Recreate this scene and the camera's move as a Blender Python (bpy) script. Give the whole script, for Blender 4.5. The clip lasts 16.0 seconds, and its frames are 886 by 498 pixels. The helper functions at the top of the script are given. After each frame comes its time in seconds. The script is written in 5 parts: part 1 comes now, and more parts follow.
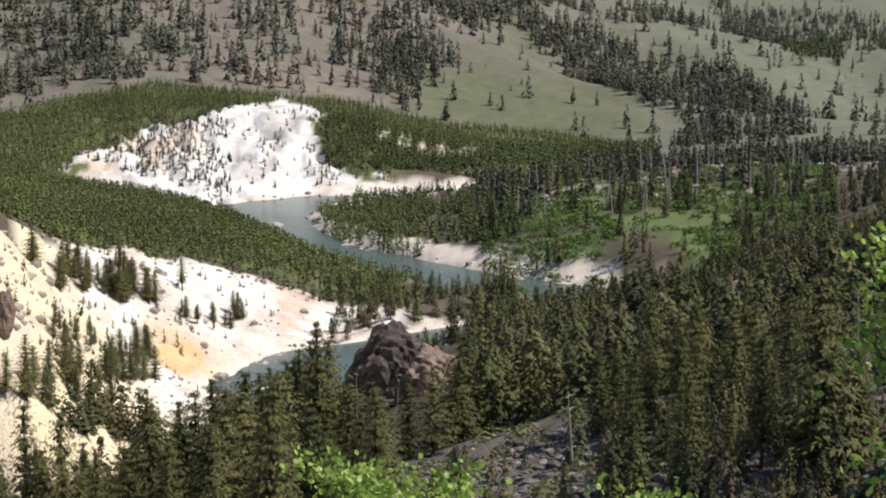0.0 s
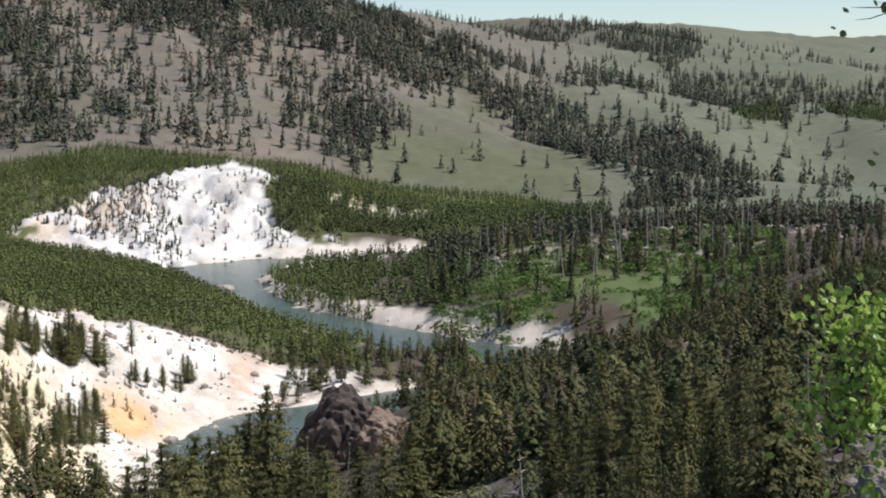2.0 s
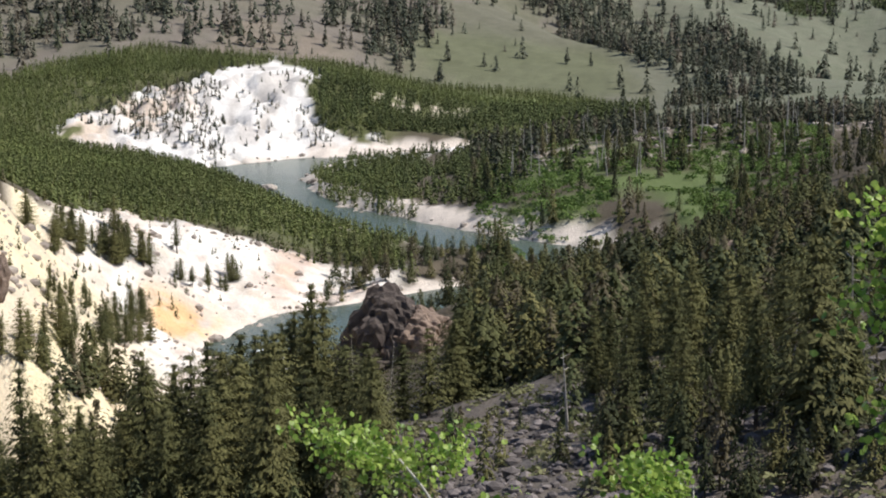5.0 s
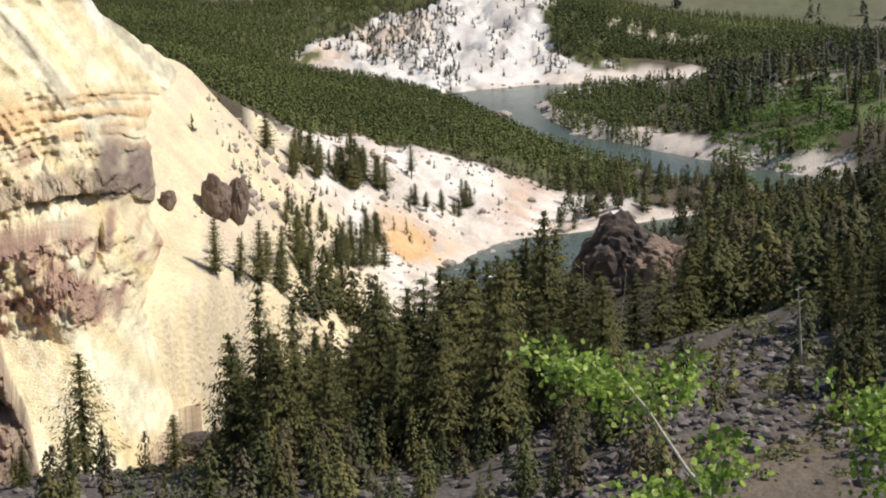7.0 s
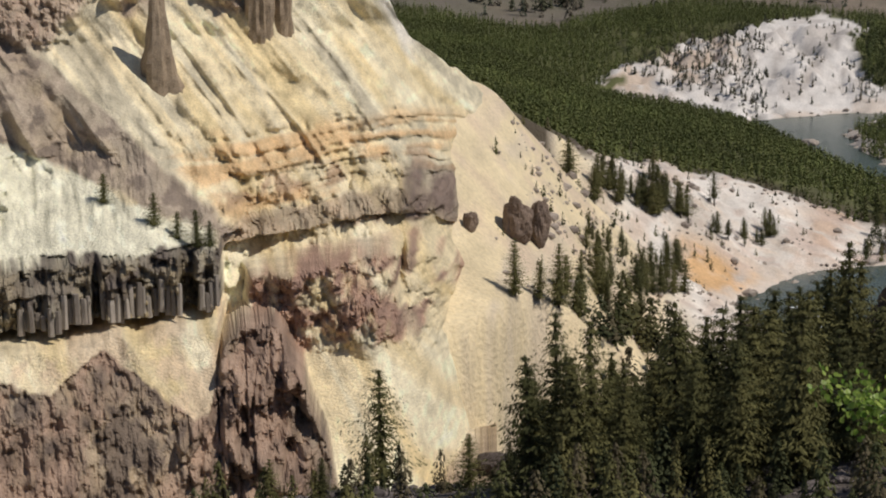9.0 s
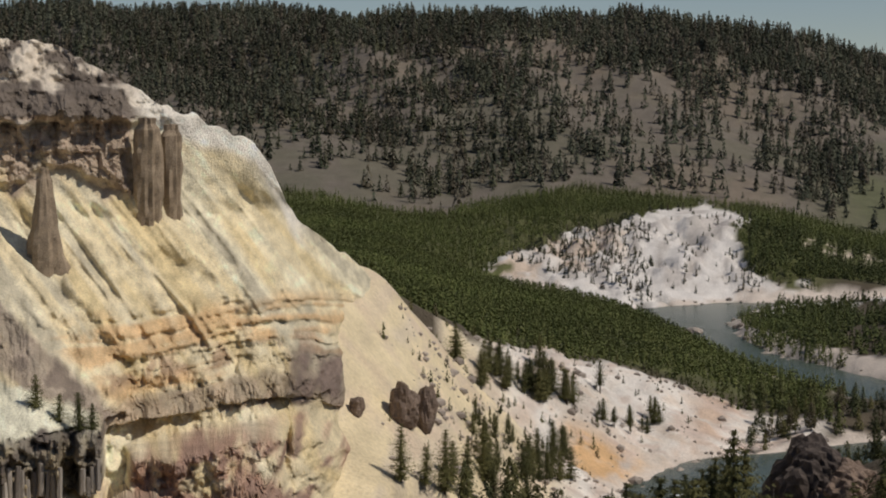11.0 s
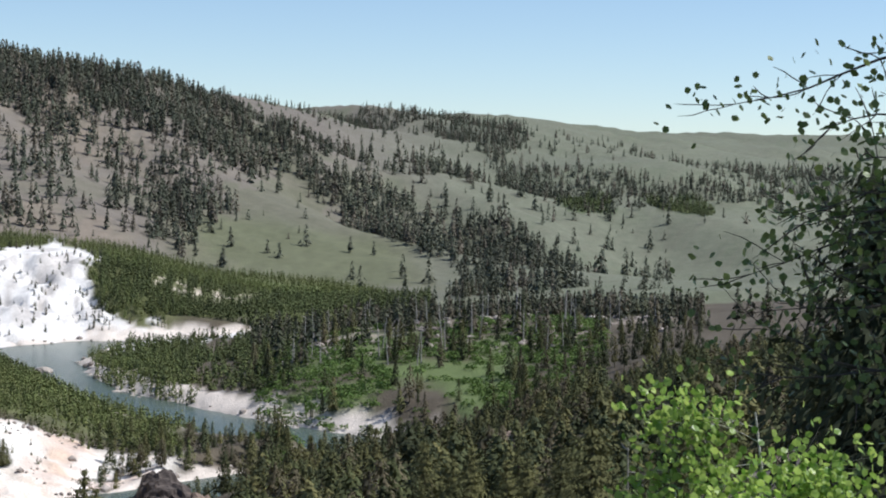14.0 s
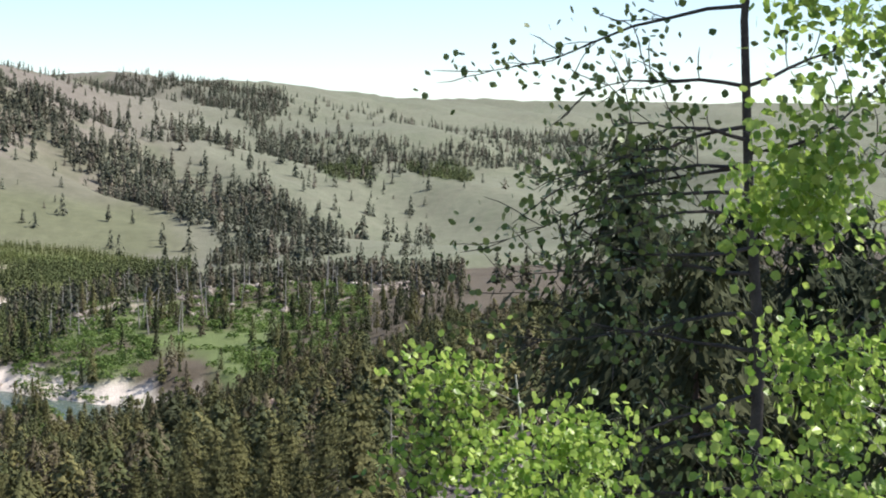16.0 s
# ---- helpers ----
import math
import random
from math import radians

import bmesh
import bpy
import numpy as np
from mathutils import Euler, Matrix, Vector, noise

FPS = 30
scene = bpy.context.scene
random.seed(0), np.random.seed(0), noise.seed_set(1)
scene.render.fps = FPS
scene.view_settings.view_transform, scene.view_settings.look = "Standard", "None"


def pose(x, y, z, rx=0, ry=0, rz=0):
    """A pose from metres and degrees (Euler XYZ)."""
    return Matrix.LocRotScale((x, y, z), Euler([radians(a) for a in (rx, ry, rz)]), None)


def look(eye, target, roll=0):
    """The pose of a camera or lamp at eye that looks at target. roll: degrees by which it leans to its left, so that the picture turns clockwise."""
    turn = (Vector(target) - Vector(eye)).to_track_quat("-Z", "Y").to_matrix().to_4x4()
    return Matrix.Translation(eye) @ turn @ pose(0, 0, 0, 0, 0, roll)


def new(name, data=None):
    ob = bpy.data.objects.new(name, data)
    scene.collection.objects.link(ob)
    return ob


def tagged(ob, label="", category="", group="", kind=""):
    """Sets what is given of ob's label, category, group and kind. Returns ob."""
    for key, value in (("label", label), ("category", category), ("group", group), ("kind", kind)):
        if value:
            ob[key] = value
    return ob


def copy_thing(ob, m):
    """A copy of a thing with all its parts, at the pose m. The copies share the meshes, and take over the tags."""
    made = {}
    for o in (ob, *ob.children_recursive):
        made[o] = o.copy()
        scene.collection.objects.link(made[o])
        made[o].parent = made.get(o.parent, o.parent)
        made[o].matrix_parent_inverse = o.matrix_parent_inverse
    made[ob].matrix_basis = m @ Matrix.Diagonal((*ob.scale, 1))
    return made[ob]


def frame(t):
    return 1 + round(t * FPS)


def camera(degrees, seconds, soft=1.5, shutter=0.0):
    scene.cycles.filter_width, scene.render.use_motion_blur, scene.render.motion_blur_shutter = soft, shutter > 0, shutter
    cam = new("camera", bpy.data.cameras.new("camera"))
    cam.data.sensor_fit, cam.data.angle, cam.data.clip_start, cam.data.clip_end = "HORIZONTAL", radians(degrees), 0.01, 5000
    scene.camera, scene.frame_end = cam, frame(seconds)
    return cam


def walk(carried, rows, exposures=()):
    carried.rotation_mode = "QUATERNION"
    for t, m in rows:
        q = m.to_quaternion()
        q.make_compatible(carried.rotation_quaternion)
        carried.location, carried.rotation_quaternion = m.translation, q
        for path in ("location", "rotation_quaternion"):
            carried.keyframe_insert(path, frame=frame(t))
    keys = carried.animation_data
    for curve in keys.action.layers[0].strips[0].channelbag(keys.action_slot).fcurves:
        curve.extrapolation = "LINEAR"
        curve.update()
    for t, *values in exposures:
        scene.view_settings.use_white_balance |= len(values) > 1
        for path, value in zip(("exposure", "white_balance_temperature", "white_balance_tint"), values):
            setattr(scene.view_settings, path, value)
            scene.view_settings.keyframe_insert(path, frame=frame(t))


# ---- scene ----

# ---------------- camera ----------------
EYE = 85.0                      # metres above the river
cam = camera(27.0, 16.0, soft=2.0)
ROWS = [  # seconds, tilt, lean, turn: the camera turns where it stands
    (0.0, 83.20, 0.42, 0.00), (0.5, 83.73, 0.42, -0.37), (1.0, 84.30, 0.34, -0.76), (1.5, 84.76, 0.30, -1.12),
    (2.0, 85.13, 0.35, -1.52), (2.5, 85.20, 0.33, -1.81), (3.0, 84.96, 0.32, -1.85), (3.5, 84.44, 0.36, -1.64),
    (6.0, 80.65, 0.77, 1.91), (6.5, 80.26, 0.78, 3.74), (7.0, 79.84, 0.94, 7.06), (7.5, 79.75, 1.24, 11.58),
    (8.0, 79.68, 1.30, 14.80), (8.2, 79.75, 1.34, 15.45), (10.3, 84.45, 0.24, 16.81), (10.5, 85.11, 0.20, 16.39),
    (11.0, 86.47, -0.10, 13.09), (11.5, 87.41, -0.50, 8.73), (12.0, 87.85, -0.64, 4.53), (12.5, 87.91, -0.73, 1.34),
    (13.0, 87.92, -0.90, -1.61), (13.5, 87.90, -0.98, -4.20), (14.0, 87.85, -1.04, -6.85), (14.5, 87.75, -1.15, -9.15),
    (15.0, 87.56, -1.30, -11.42), (15.5, 87.27, -0.97, -13.07), (16.0, 86.93, -0.74, -14.27),
]
EXPOSURES = [(0.0, 0.10, 6600, 11), (1.0, 0.05, 6450, 10), (2.0, 0.04, 6350, 10), (3.5, 0.2, 6300, 10), (6.0, 0.0, 6700, 10), (7.5, -0.24, 6800, 10), (8.2, -0.46, 6800, 11), (10.5, -1.15, 7200, 13), (11.0, -1.0, 7000, 12), (11.5, -0.72, 6400, 11), (12.0, -0.45, 5900, 9), (12.5, -0.28, 5800, 9), (13.0, -0.12, 5800, 9), (14.5, 0.25, 6200, 10), (16.0, 0.7, 6500, 11)]
walk(cam, [(t, pose(0.03, 0.02, EYE, tilt, lean, turn)) for t, tilt, lean, turn in ROWS], EXPOSURES)

# ---------------- sky and sun ----------------
SUN_TURN, SUN_HEIGHT = -92.0, 52.0      # degrees: turned left of straight ahead, and above the horizon
world = bpy.data.worlds.new("sky")
scene.world = world
world.use_nodes = True
wn = world.node_tree.nodes
sky = wn.new("ShaderNodeTexSky")
sky.sky_type, sky.sun_disc = "NISHITA", False
sky.sun_elevation, sky.sun_rotation = radians(SUN_HEIGHT), radians(-SUN_TURN)
sky.altitude, sky.air_density, sky.dust_density, sky.ozone_density = 1900, 1.0, 0.6, 1.2
world.node_tree.links.new(sky.outputs[0], wn["Background"].inputs[0])
wn["Background"].inputs[1].default_value = 0.114
sun = new("sun", bpy.data.lights.new("sun", "SUN"))
sun.data.energy, sun.data.angle, sun.data.color = 5.0, radians(0.53), (1.0, 0.95, 0.87)
a, e = radians(SUN_TURN), radians(SUN_HEIGHT)
sun.matrix_world = look((-300 * math.sin(a) * math.cos(e), 300 * math.cos(a) * math.cos(e), 300 * math.sin(e)), (0, 0, 0))


# ---------------- noise on arrays ----------------
def hash2(ix, iy, seed):
    h = (ix.astype(np.int64) * 374761393 + iy.astype(np.int64) * 668265263 + seed * 1442695041) & 0xFFFFFFFF
    h = ((h ^ (h >> 13)) * 1274126177) & 0xFFFFFFFF
    return ((h ^ (h >> 16)) & 0xFFFF) / 65535.0


def vnoise(x, y, seed=0):
    """Smooth noise, -1 to 1."""
    x, y = np.asarray(x, float), np.asarray(y, float)
    ix, iy = np.floor(x), np.floor(y)
    fx, fy = x - ix, y - iy
    fx, fy = fx * fx * (3 - 2 * fx), fy * fy * (3 - 2 * fy)
    a = hash2(ix, iy, seed) * (1 - fx) + hash2(ix + 1, iy, seed) * fx
    b = hash2(ix, iy + 1, seed) * (1 - fx) + hash2(ix + 1, iy + 1, seed) * fx
    return 2 * (a * (1 - fy) + b * fy) - 1


def fbm(x, y, seed=0, octaves=4, gain=0.5):
    out, amp = 0, 1.0
    for k in range(octaves):
        out = out + amp * vnoise(x * 2 ** k + 17.3 * k, y * 2 ** k - 9.1 * k, seed + k)
        amp *= gain
    return out


def ramp(v, a, b):
    """0 below a, 1 above b, smooth between."""
    t = np.clip((v - a) / (b - a), 0, 1)
    return t * t * (3 - 2 * t)


def band(v, a, b, soft):
    return ramp(v, a - soft, a + soft) * (1 - ramp(v, b - soft, b + soft))


# ---------------- the lie of the land ----------------
# Round the overlook, by turn to the left in degrees: pairs of distance and height above the river.
NEAR = [(0, 83.3), (4, 82.9), (10, 80.5), (25, 73), (60, 54), (110, 42)]
LAND = {
    48: [(150, 45), (190, 40), (230, 45), (300, 75), (400, 115), (900, 150), (1500, 195), (3000, 230), (4700, 230)],
    31: [(150, 38), (185, 27), (205, 10), (235, 20), (300, 60), (345, 88), (450, 92), (700, 80), (1000, 70), (1250, 80), (1700, 206), (4700, 215)],
    24: [(150, 37), (185, 29), (205, 10), (260, 20), (330, 70), (345, 86), (420, 75), (600, 55), (1000, 45), (1150, 50), (1700, 202), (4700, 212)],
    18.5: [(150, 36), (183, 31), (215, 10), (260, 20), (340, 70), (420, 52), (560, 38), (1000, 38), (1120, 42), (1700, 195), (4700, 208)],
    15: [(150, 36), (180, 32), (212, 14), (250, 23), (300, 34), (335, 45), (378, 57.5), (430, 50), (600, 35), (1000, 34), (1120, 39), (1700, 191), (4700, 205)],
    16.6: [(150, 36), (181, 32), (212, 12), (240, 17), (290, 34), (330, 55), (355, 64), (420, 53), (600, 37), (1000, 37), (1120, 42), (1700, 193), (4700, 206)],
    12.6: [(150, 36.5), (180, 32), (225, 11), (260, 20), (300, 26), (350, 32), (438, 39), (475, 35), (600, 28), (930, 16), (1000, 28), (1130, 40), (1180, 47), (1700, 188), (4700, 203)],
    10: [(150, 37), (182, 32), (235, 9), (300, 9), (380, 14), (440, 20), (505, 27), (540, 25), (800, 17), (905, 4), (985, 27), (1160, 48), (1700, 186), (4700, 225)],
    7: [(150, 38), (190, 32), (250, 9), (330, 6), (400, 4), (440, 3), (465, 1), (535, 18), (565, 17), (750, 11), (850, 3), (900, 2), (935, 5), (1050, 42), (1145, 43), (1190, 50), (1700, 182), (4700, 225)],
    3.3: [(150, 40), (200, 36), (260, 24), (310, 18), (350, 6), (390, 0), (520, 1), (545, 5), (600, 6), (700, 5), (760, 4), (935, 3), (1050, 35), (1145, 35), (1190, 42), (1750, 174), (4700, 215)],
    0: [(150, 43), (200, 38), (300, 26), (350, 18), (390, 12), (430, 10), (480, 8), (520, 6), (600, 2), (700, 6), (900, 5), (980, 7), (1060, 19), (1120, 20), (1175, 26), (1500, 95), (1950, 170), (4700, 215)],
    -4: [(150, 45), (200, 41), (300, 33), (350, 26), (400, 17), (480, 10), (560, 9), (640, 12), (720, 22), (760, 23), (900, 13), (1150, 15), (1500, 70), (2000, 125), (2600, 180), (4700, 205)],
    -9: [(150, 47), (200, 44), (300, 39), (400, 26), (500, 14), (600, 11), (690, 20), (750, 29), (850, 20), (1150, 19), (1600, 62), (2100, 120), (2700, 180), (4700, 200)],
    -14: [(150, 50), (200, 48), (300, 47), (420, 41), (550, 30), (750, 30), (900, 21), (1200, 21), (1700, 55), (2300, 105), (3000, 164), (3600, 130), (4600, 210)],
    -21: [(150, 54), (200, 54), (300, 54), (500, 44), (900, 30), (1300, 26), (1800, 45), (2500, 90), (3300, 140), (3700, 130), (4600, 210)],
    -34: [(150, 60), (200, 62), (300, 64), (500, 62), (900, 60), (1300, 60), (2500, 110), (4600, 210)],
}
TURNS = np.array(sorted(LAND))
LOGR = np.linspace(math.log(3), math.log(4800), 360)
TABLE = np.array([np.interp(np.exp(LOGR), *zip(*(NEAR + LAND[k]))) for k in sorted(LAND)])
kernel = np.exp(-np.linspace(-2, 2, 5) ** 2)
TABLE = np.array([np.convolve(np.pad(row, 2, "edge"), kernel / kernel.sum(), "valid") for row in TABLE])
FINE = np.linspace(-34, 48, 657)
TABLE = np.array([np.interp(FINE, TURNS, col) for col in TABLE.T]).T
kernel = np.exp(-np.linspace(-2, 2, 17) ** 2)
TABLE = np.array([np.convolve(np.pad(col, 8, "edge"), kernel / kernel.sum(), "valid") for col in TABLE.T]).T

RIVER = [(420, 1030, 12), (200, 985, 12), (60, 966, 10), (-15, 942, 11), (-62, 922, 19), (-86, 888, 21), (-84, 850, 17), (-72, 800, 11),
         (-60, 758, 6), (-46, 716, 7), (-24, 668, 14), (-2, 630, 15), (22, 600, 14), (52, 575, 12), (50, 540, 12), (14, 512, 12), (-26, 476, 14),
         (-38, 432, 13), (-31, 396, 9), (-30, 350, 8), (-38, 305, 8), (-54, 262, 9), (-68, 232, 9), (-84, 196, 8), (-150, 178, 9), (-240, 120, 10)]


def turn_of(x, y):
    return np.degrees(np.arctan2(-np.asarray(x, float), np.asarray(y, float)))


def inside(th, r, plot):
    """Whether points lie in a plot of the plan, whose corners are (turn, distance)."""
    hit = np.zeros(np.shape(th), bool)
    for (ta, ra), (tb, rb) in zip(plot, plot[1:] + plot[:1]):
        if ra != rb:
            hit ^= ((ra > r) != (rb > r)) & (th < ta + (r - ra) * (tb - ta) / (rb - ra))
    return hit


# plots of the plan: turn to the left in degrees, distance in metres
WHITE_BANK = [(12.0, 915), (11.5, 945), (10.2, 985), (9.0, 1026), (6.9, 1048), (5.9, 1135), (5.0, 1165), (4.3, 1150), (3.2, 1100), (3.7, 1075), (4.1, 1035), (3.6, 985), (3.1, 972), (0.6, 966), (-0.6, 960), (-0.6, 900), (6, 830), (9, 855), (12, 890)]
SKYLINE_WOOD = [(7.8, 1720), (4.2, 1720), (1.7, 1760), (-0.2, 1960), (-0.9, 1696), (-1.65, 1696), (-2.4, 1600), (-0.13, 1496), (1.4, 1528), (3.2, 1544), (4.8, 1552), (7.8, 1580)]
SPUR_WOOD = [(-1.65, 1720), (-3.2, 1640), (-4.8, 1650), (-6.0, 1600), (-7.6, 1504), (-7.0, 1250), (-5.7, 1290), (-4.8, 1340), (-3.5, 1544), (-2.6, 1576), (-2.0, 1592)]
SPUR_FOOT = [(-6.0, 1600), (-7.5, 1592), (-9.1, 1552), (-10.6, 1488), (-11.0, 1090), (-7.6, 1090), (-7.0, 1240)]
SLOPE_GROUP = [(2.7, 1380), (0.6, 1410), (0.7, 1235), (2.7, 1215)]
BARE_SAGE = [(-0.14, 1440), (-2.0, 1568), (-3.5, 1544), (-4.8, 1320), (-5.7, 1260), (-7.0, 1130), (-4.2, 1150), (0.13, 1194), (0.6, 1248), (-0.46, 1344)]
RIDGE_BELT = [(-3.2, 2520), (-6.0, 2570), (-9.3, 2540), (-9.5, 2264), (-8.3, 2056), (-7.5, 2200), (-6.0, 2464), (-3.5, 2300)]
LOWER_BELT = [(-8.4, 2000), (-10.6, 1965), (-13.6, 1940), (-17.5, 2020), (-17.5, 1900), (-12.9, 1848), (-9.1, 1740)]
FAR_BELT = [(-14.4, 2500), (-19, 2600), (-19, 2150), (-15.5, 2150)]
YOUNG_PLOT = [(-10.3, 1728), (-11.5, 1864), (-12.1, 1824), (-12.0, 1690), (-10.8, 1680)]
YOUNG_PLOT_B = [(-13.0, 1856), (-14.8, 1888), (-15.3, 1816), (-15.0, 1680), (-13.6, 1720)]
GREEN_EDGE = ([-7, -6, -5, -3.4, 0, 3.3, 5.4, 7.5, 9.0, 10, 11.5, 12.2, 13.1, 14.3, 16, 18.3], [1010, 1050, 1125, 1168, 1165, 1180, 1176, 1178, 1184, 1146, 1140, 1128, 1100, 1108, 1132, 1158])


def river_gap(x, y):
    """Metres from the water's edge, below 0 in the river."""
    best = np.full(np.shape(x), 1e9)
    for (ax, ay, aw), (bx, by, bw) in zip(RIVER, RIVER[1:]):
        dx, dy = bx - ax, by - ay
        t = np.clip(((x - ax) * dx + (y - ay) * dy) / (dx * dx + dy * dy), 0, 1)
        best = np.minimum(best, np.hypot(x - ax - t * dx, y - ay - t * dy) - (aw + t * (bw - aw)))
    return best + 3.0 * vnoise(x / 14, y / 14, 5) + 1.2 * vnoise(x / 4, y / 4, 6)


def height(x, y, rough=True):
    x, y = np.asarray(x, float), np.asarray(y, float)
    r, th = np.maximum(np.hypot(x, y), 3.01), turn_of(x, y)
    u = (np.clip(th, -34, 48) + 34) / 82 * (len(FINE) - 1)
    v = np.clip((np.log(r) - LOGR[0]) / (LOGR[1] - LOGR[0]), 0, len(LOGR) - 1.001)
    i, j = np.minimum(u.astype(int), len(FINE) - 2), v.astype(int)
    fu, fv = u - i, v - j
    z = (TABLE[i, j] * (1 - fu) + TABLE[i + 1, j] * fu) * (1 - fv) + (TABLE[i, j + 1] * (1 - fu) + TABLE[i + 1, j + 1] * fu) * fv
    back = ramp(np.abs(th - 7), 45, 90)                     # plain high ground behind the overlook
    z = z * (1 - back) + back * (84 + 10 * vnoise(x / 200, y / 200, 3) * ramp(r, 20, 200))
    hill = ramp(r, 1130, 1500)
    gully = np.abs(fbm((x + 0.55 * y) / 190, y / 700, 11, 3))
    z = z + hill * (11 * fbm(x / 200, y / 240, 12, 3) + 31 * (0.35 - gully)) * (1 - ramp(r, 1600, 1900) * 0.45)
    z = z + ramp(-th, 3, 9) * band(r, 1350, 2250, 120) * 26 * fbm(x / 260, y / 400, 14, 2)
    mid = band(r, 130, 1100, 60)
    pale = band(r, 300, 540, 25) * ramp(th, 2.5, 4) * (1 - ramp(th, 11, 14)) + 3.2 * band(r, 905, 1070, 10) * band(th, 2.2, 11.5, 0.5)
    z = z + pale * (1.6 * (0.4 - np.abs(fbm(x / 16, y / 22, 23, 3))) + 0.6 * fbm(x / 4, y / 5, 24, 3) + 1.3 * (0.3 - np.abs(fbm((x + 0.4 * y) / 9, y / 26, 25, 3))))
    z = z + mid * 1.4 * fbm(x / 45, y / 45, 21, 3)
    if rough:
        z = z + ramp(r, 40, 150) * 0.35 * fbm(x / 7, y / 7, 31, 3) + 0.05 * fbm(x / 1.3, y / 1.3, 37, 2)
    g = river_gap(x, y)
    near = r < 405
    free = np.where(near, ramp(g, 8, 26), ramp(g, 55, 85)) * 400
    return np.minimum(z, np.where(g < 0, -2.5, -2.5 + np.where(near, 0.9, 0.42) * g + 0.004 * g * g) + free)


# ---------------- meshes and materials ----------------
def mesh_object(name, verts, faces, material, parent=None, label="", smooth=False, colours=None):
    """A mesh from arrays (all faces with the same number of corners) or from lists."""
    me = bpy.data.meshes.new(name)
    if isinstance(faces, np.ndarray):
        count, corners = faces.shape
        me.vertices.add(len(verts))
        me.vertices.foreach_set("co", np.asarray(verts, np.float32).ravel())
        me.loops.add(count * corners)
        me.loops.foreach_set("vertex_index", faces.astype(np.int32).ravel())
        me.polygons.add(count)
        me.polygons.foreach_set("loop_start", np.arange(count, dtype=np.int32) * corners)
        me.update(calc_edges=True)
    else:
        me.from_pydata([tuple(v) for v in verts], [], faces)
        me.update()
    me.polygons.foreach_set("use_smooth", np.full(len(me.polygons), smooth))
    if colours is not None:
        layer = me.color_attributes.new("tone", "FLOAT_COLOR", "POINT")
        layer.data.foreach_set("color", np.concatenate([colours, np.ones((len(colours), 1))], 1).astype(np.float32).ravel())
    ob = new(name, me)
    me.materials.append(material)
    ob.parent = parent
    return tagged(ob, label)


def part(name, bm, material, parent, label="", smooth=False):
    me = bpy.data.meshes.new(name)
    bm.to_mesh(me)
    bm.free()
    me.materials.append(material)
    if smooth:
        me.polygons.foreach_set("use_smooth", np.ones(len(me.polygons), bool))
    ob = new(name, me)
    ob.parent = parent
    return tagged(ob, label)


def surface(name, colour, rough=0.9, spread=0.25, scale=1.0, bump=0.3, tint=None, by="none", tone=False, fine=9.0, translucent=0.0, metal=0.0):
    """A material with two scales of mottling and relief. by: none, object or island, for a change of shade from piece to piece."""
    m = bpy.data.materials.new(name)
    m.use_nodes = True
    nt = m.node_tree
    n, l = nt.nodes, nt.links
    shade = n["Principled BSDF"]
    geo = n.new("ShaderNodeTexCoord")
    big, small = n.new("ShaderNodeTexNoise"), n.new("ShaderNodeTexNoise")
    big.inputs["Scale"].default_value, small.inputs["Scale"].default_value = scale, scale * fine
    big.inputs["Detail"].default_value, small.inputs["Detail"].default_value = 5, 4
    l.new(geo.outputs["Object"], big.inputs["Vector"]), l.new(geo.outputs["Object"], small.inputs["Vector"])
    add = n.new("ShaderNodeMath")
    add.operation = "ADD"
    l.new(big.outputs[0], add.inputs[0]), l.new(small.outputs[0], add.inputs[1])
    value = n.new("ShaderNodeMapRange")
    value.inputs[1].default_value, value.inputs[2].default_value = 0.6, 1.4
    value.inputs[3].default_value, value.inputs[4].default_value = 1 - spread, 1 + spread
    l.new(add.outputs[0], value.inputs[0])
    mixed = n.new("ShaderNodeMix")
    mixed.data_type = "RGBA"
    mixed.inputs[6].default_value, mixed.inputs[7].default_value = (*colour, 1), (*(tint or colour), 1)
    if tone:
        attr = n.new("ShaderNodeVertexColor")
        attr.layer_name = "tone"
        mixed.inputs[0].default_value = 0.0
        l.new(attr.outputs[0], mixed.inputs[6])
    elif by != "none":
        info = n.new("ShaderNodeObjectInfo" if by == "object" else "ShaderNodeNewGeometry")
        l.new(info.outputs["Random" if by == "object" else "Random Per Island"], mixed.inputs[0])
    else:
        l.new(big.outputs[0], mixed.inputs[0])
    out = n.new("ShaderNodeVectorMath")
    out.operation = "MULTIPLY"
    l.new(mixed.outputs[2], out.inputs[0]), l.new(value.outputs[0], out.inputs[1])
    l.new(out.outputs[0], shade.inputs["Base Color"])
    shade.inputs["Roughness"].default_value, shade.inputs["Metallic"].default_value = rough, metal
    shade.inputs["Specular IOR Level"].default_value = 0.25
    if bump:
        b = n.new("ShaderNodeBump")
        b.inputs["Strength"].default_value, b.inputs["Distance"].default_value = bump, 0.3 / scale / 3
        l.new(small.outputs[0], b.inputs["Height"]), l.new(b.outputs[0], shade.inputs["Normal"])
    if translucent:
        tr, mx = n.new("ShaderNodeBsdfTranslucent"), n.new("ShaderNodeMixShader")
        mx.inputs[0].default_value = translucent
        l.new(out.outputs[0], tr.inputs[0]), l.new(shade.outputs[0], mx.inputs[1]), l.new(tr.outputs[0], mx.inputs[2])
        l.new(mx.outputs[0], n["Material Output"].inputs[0])
    return m


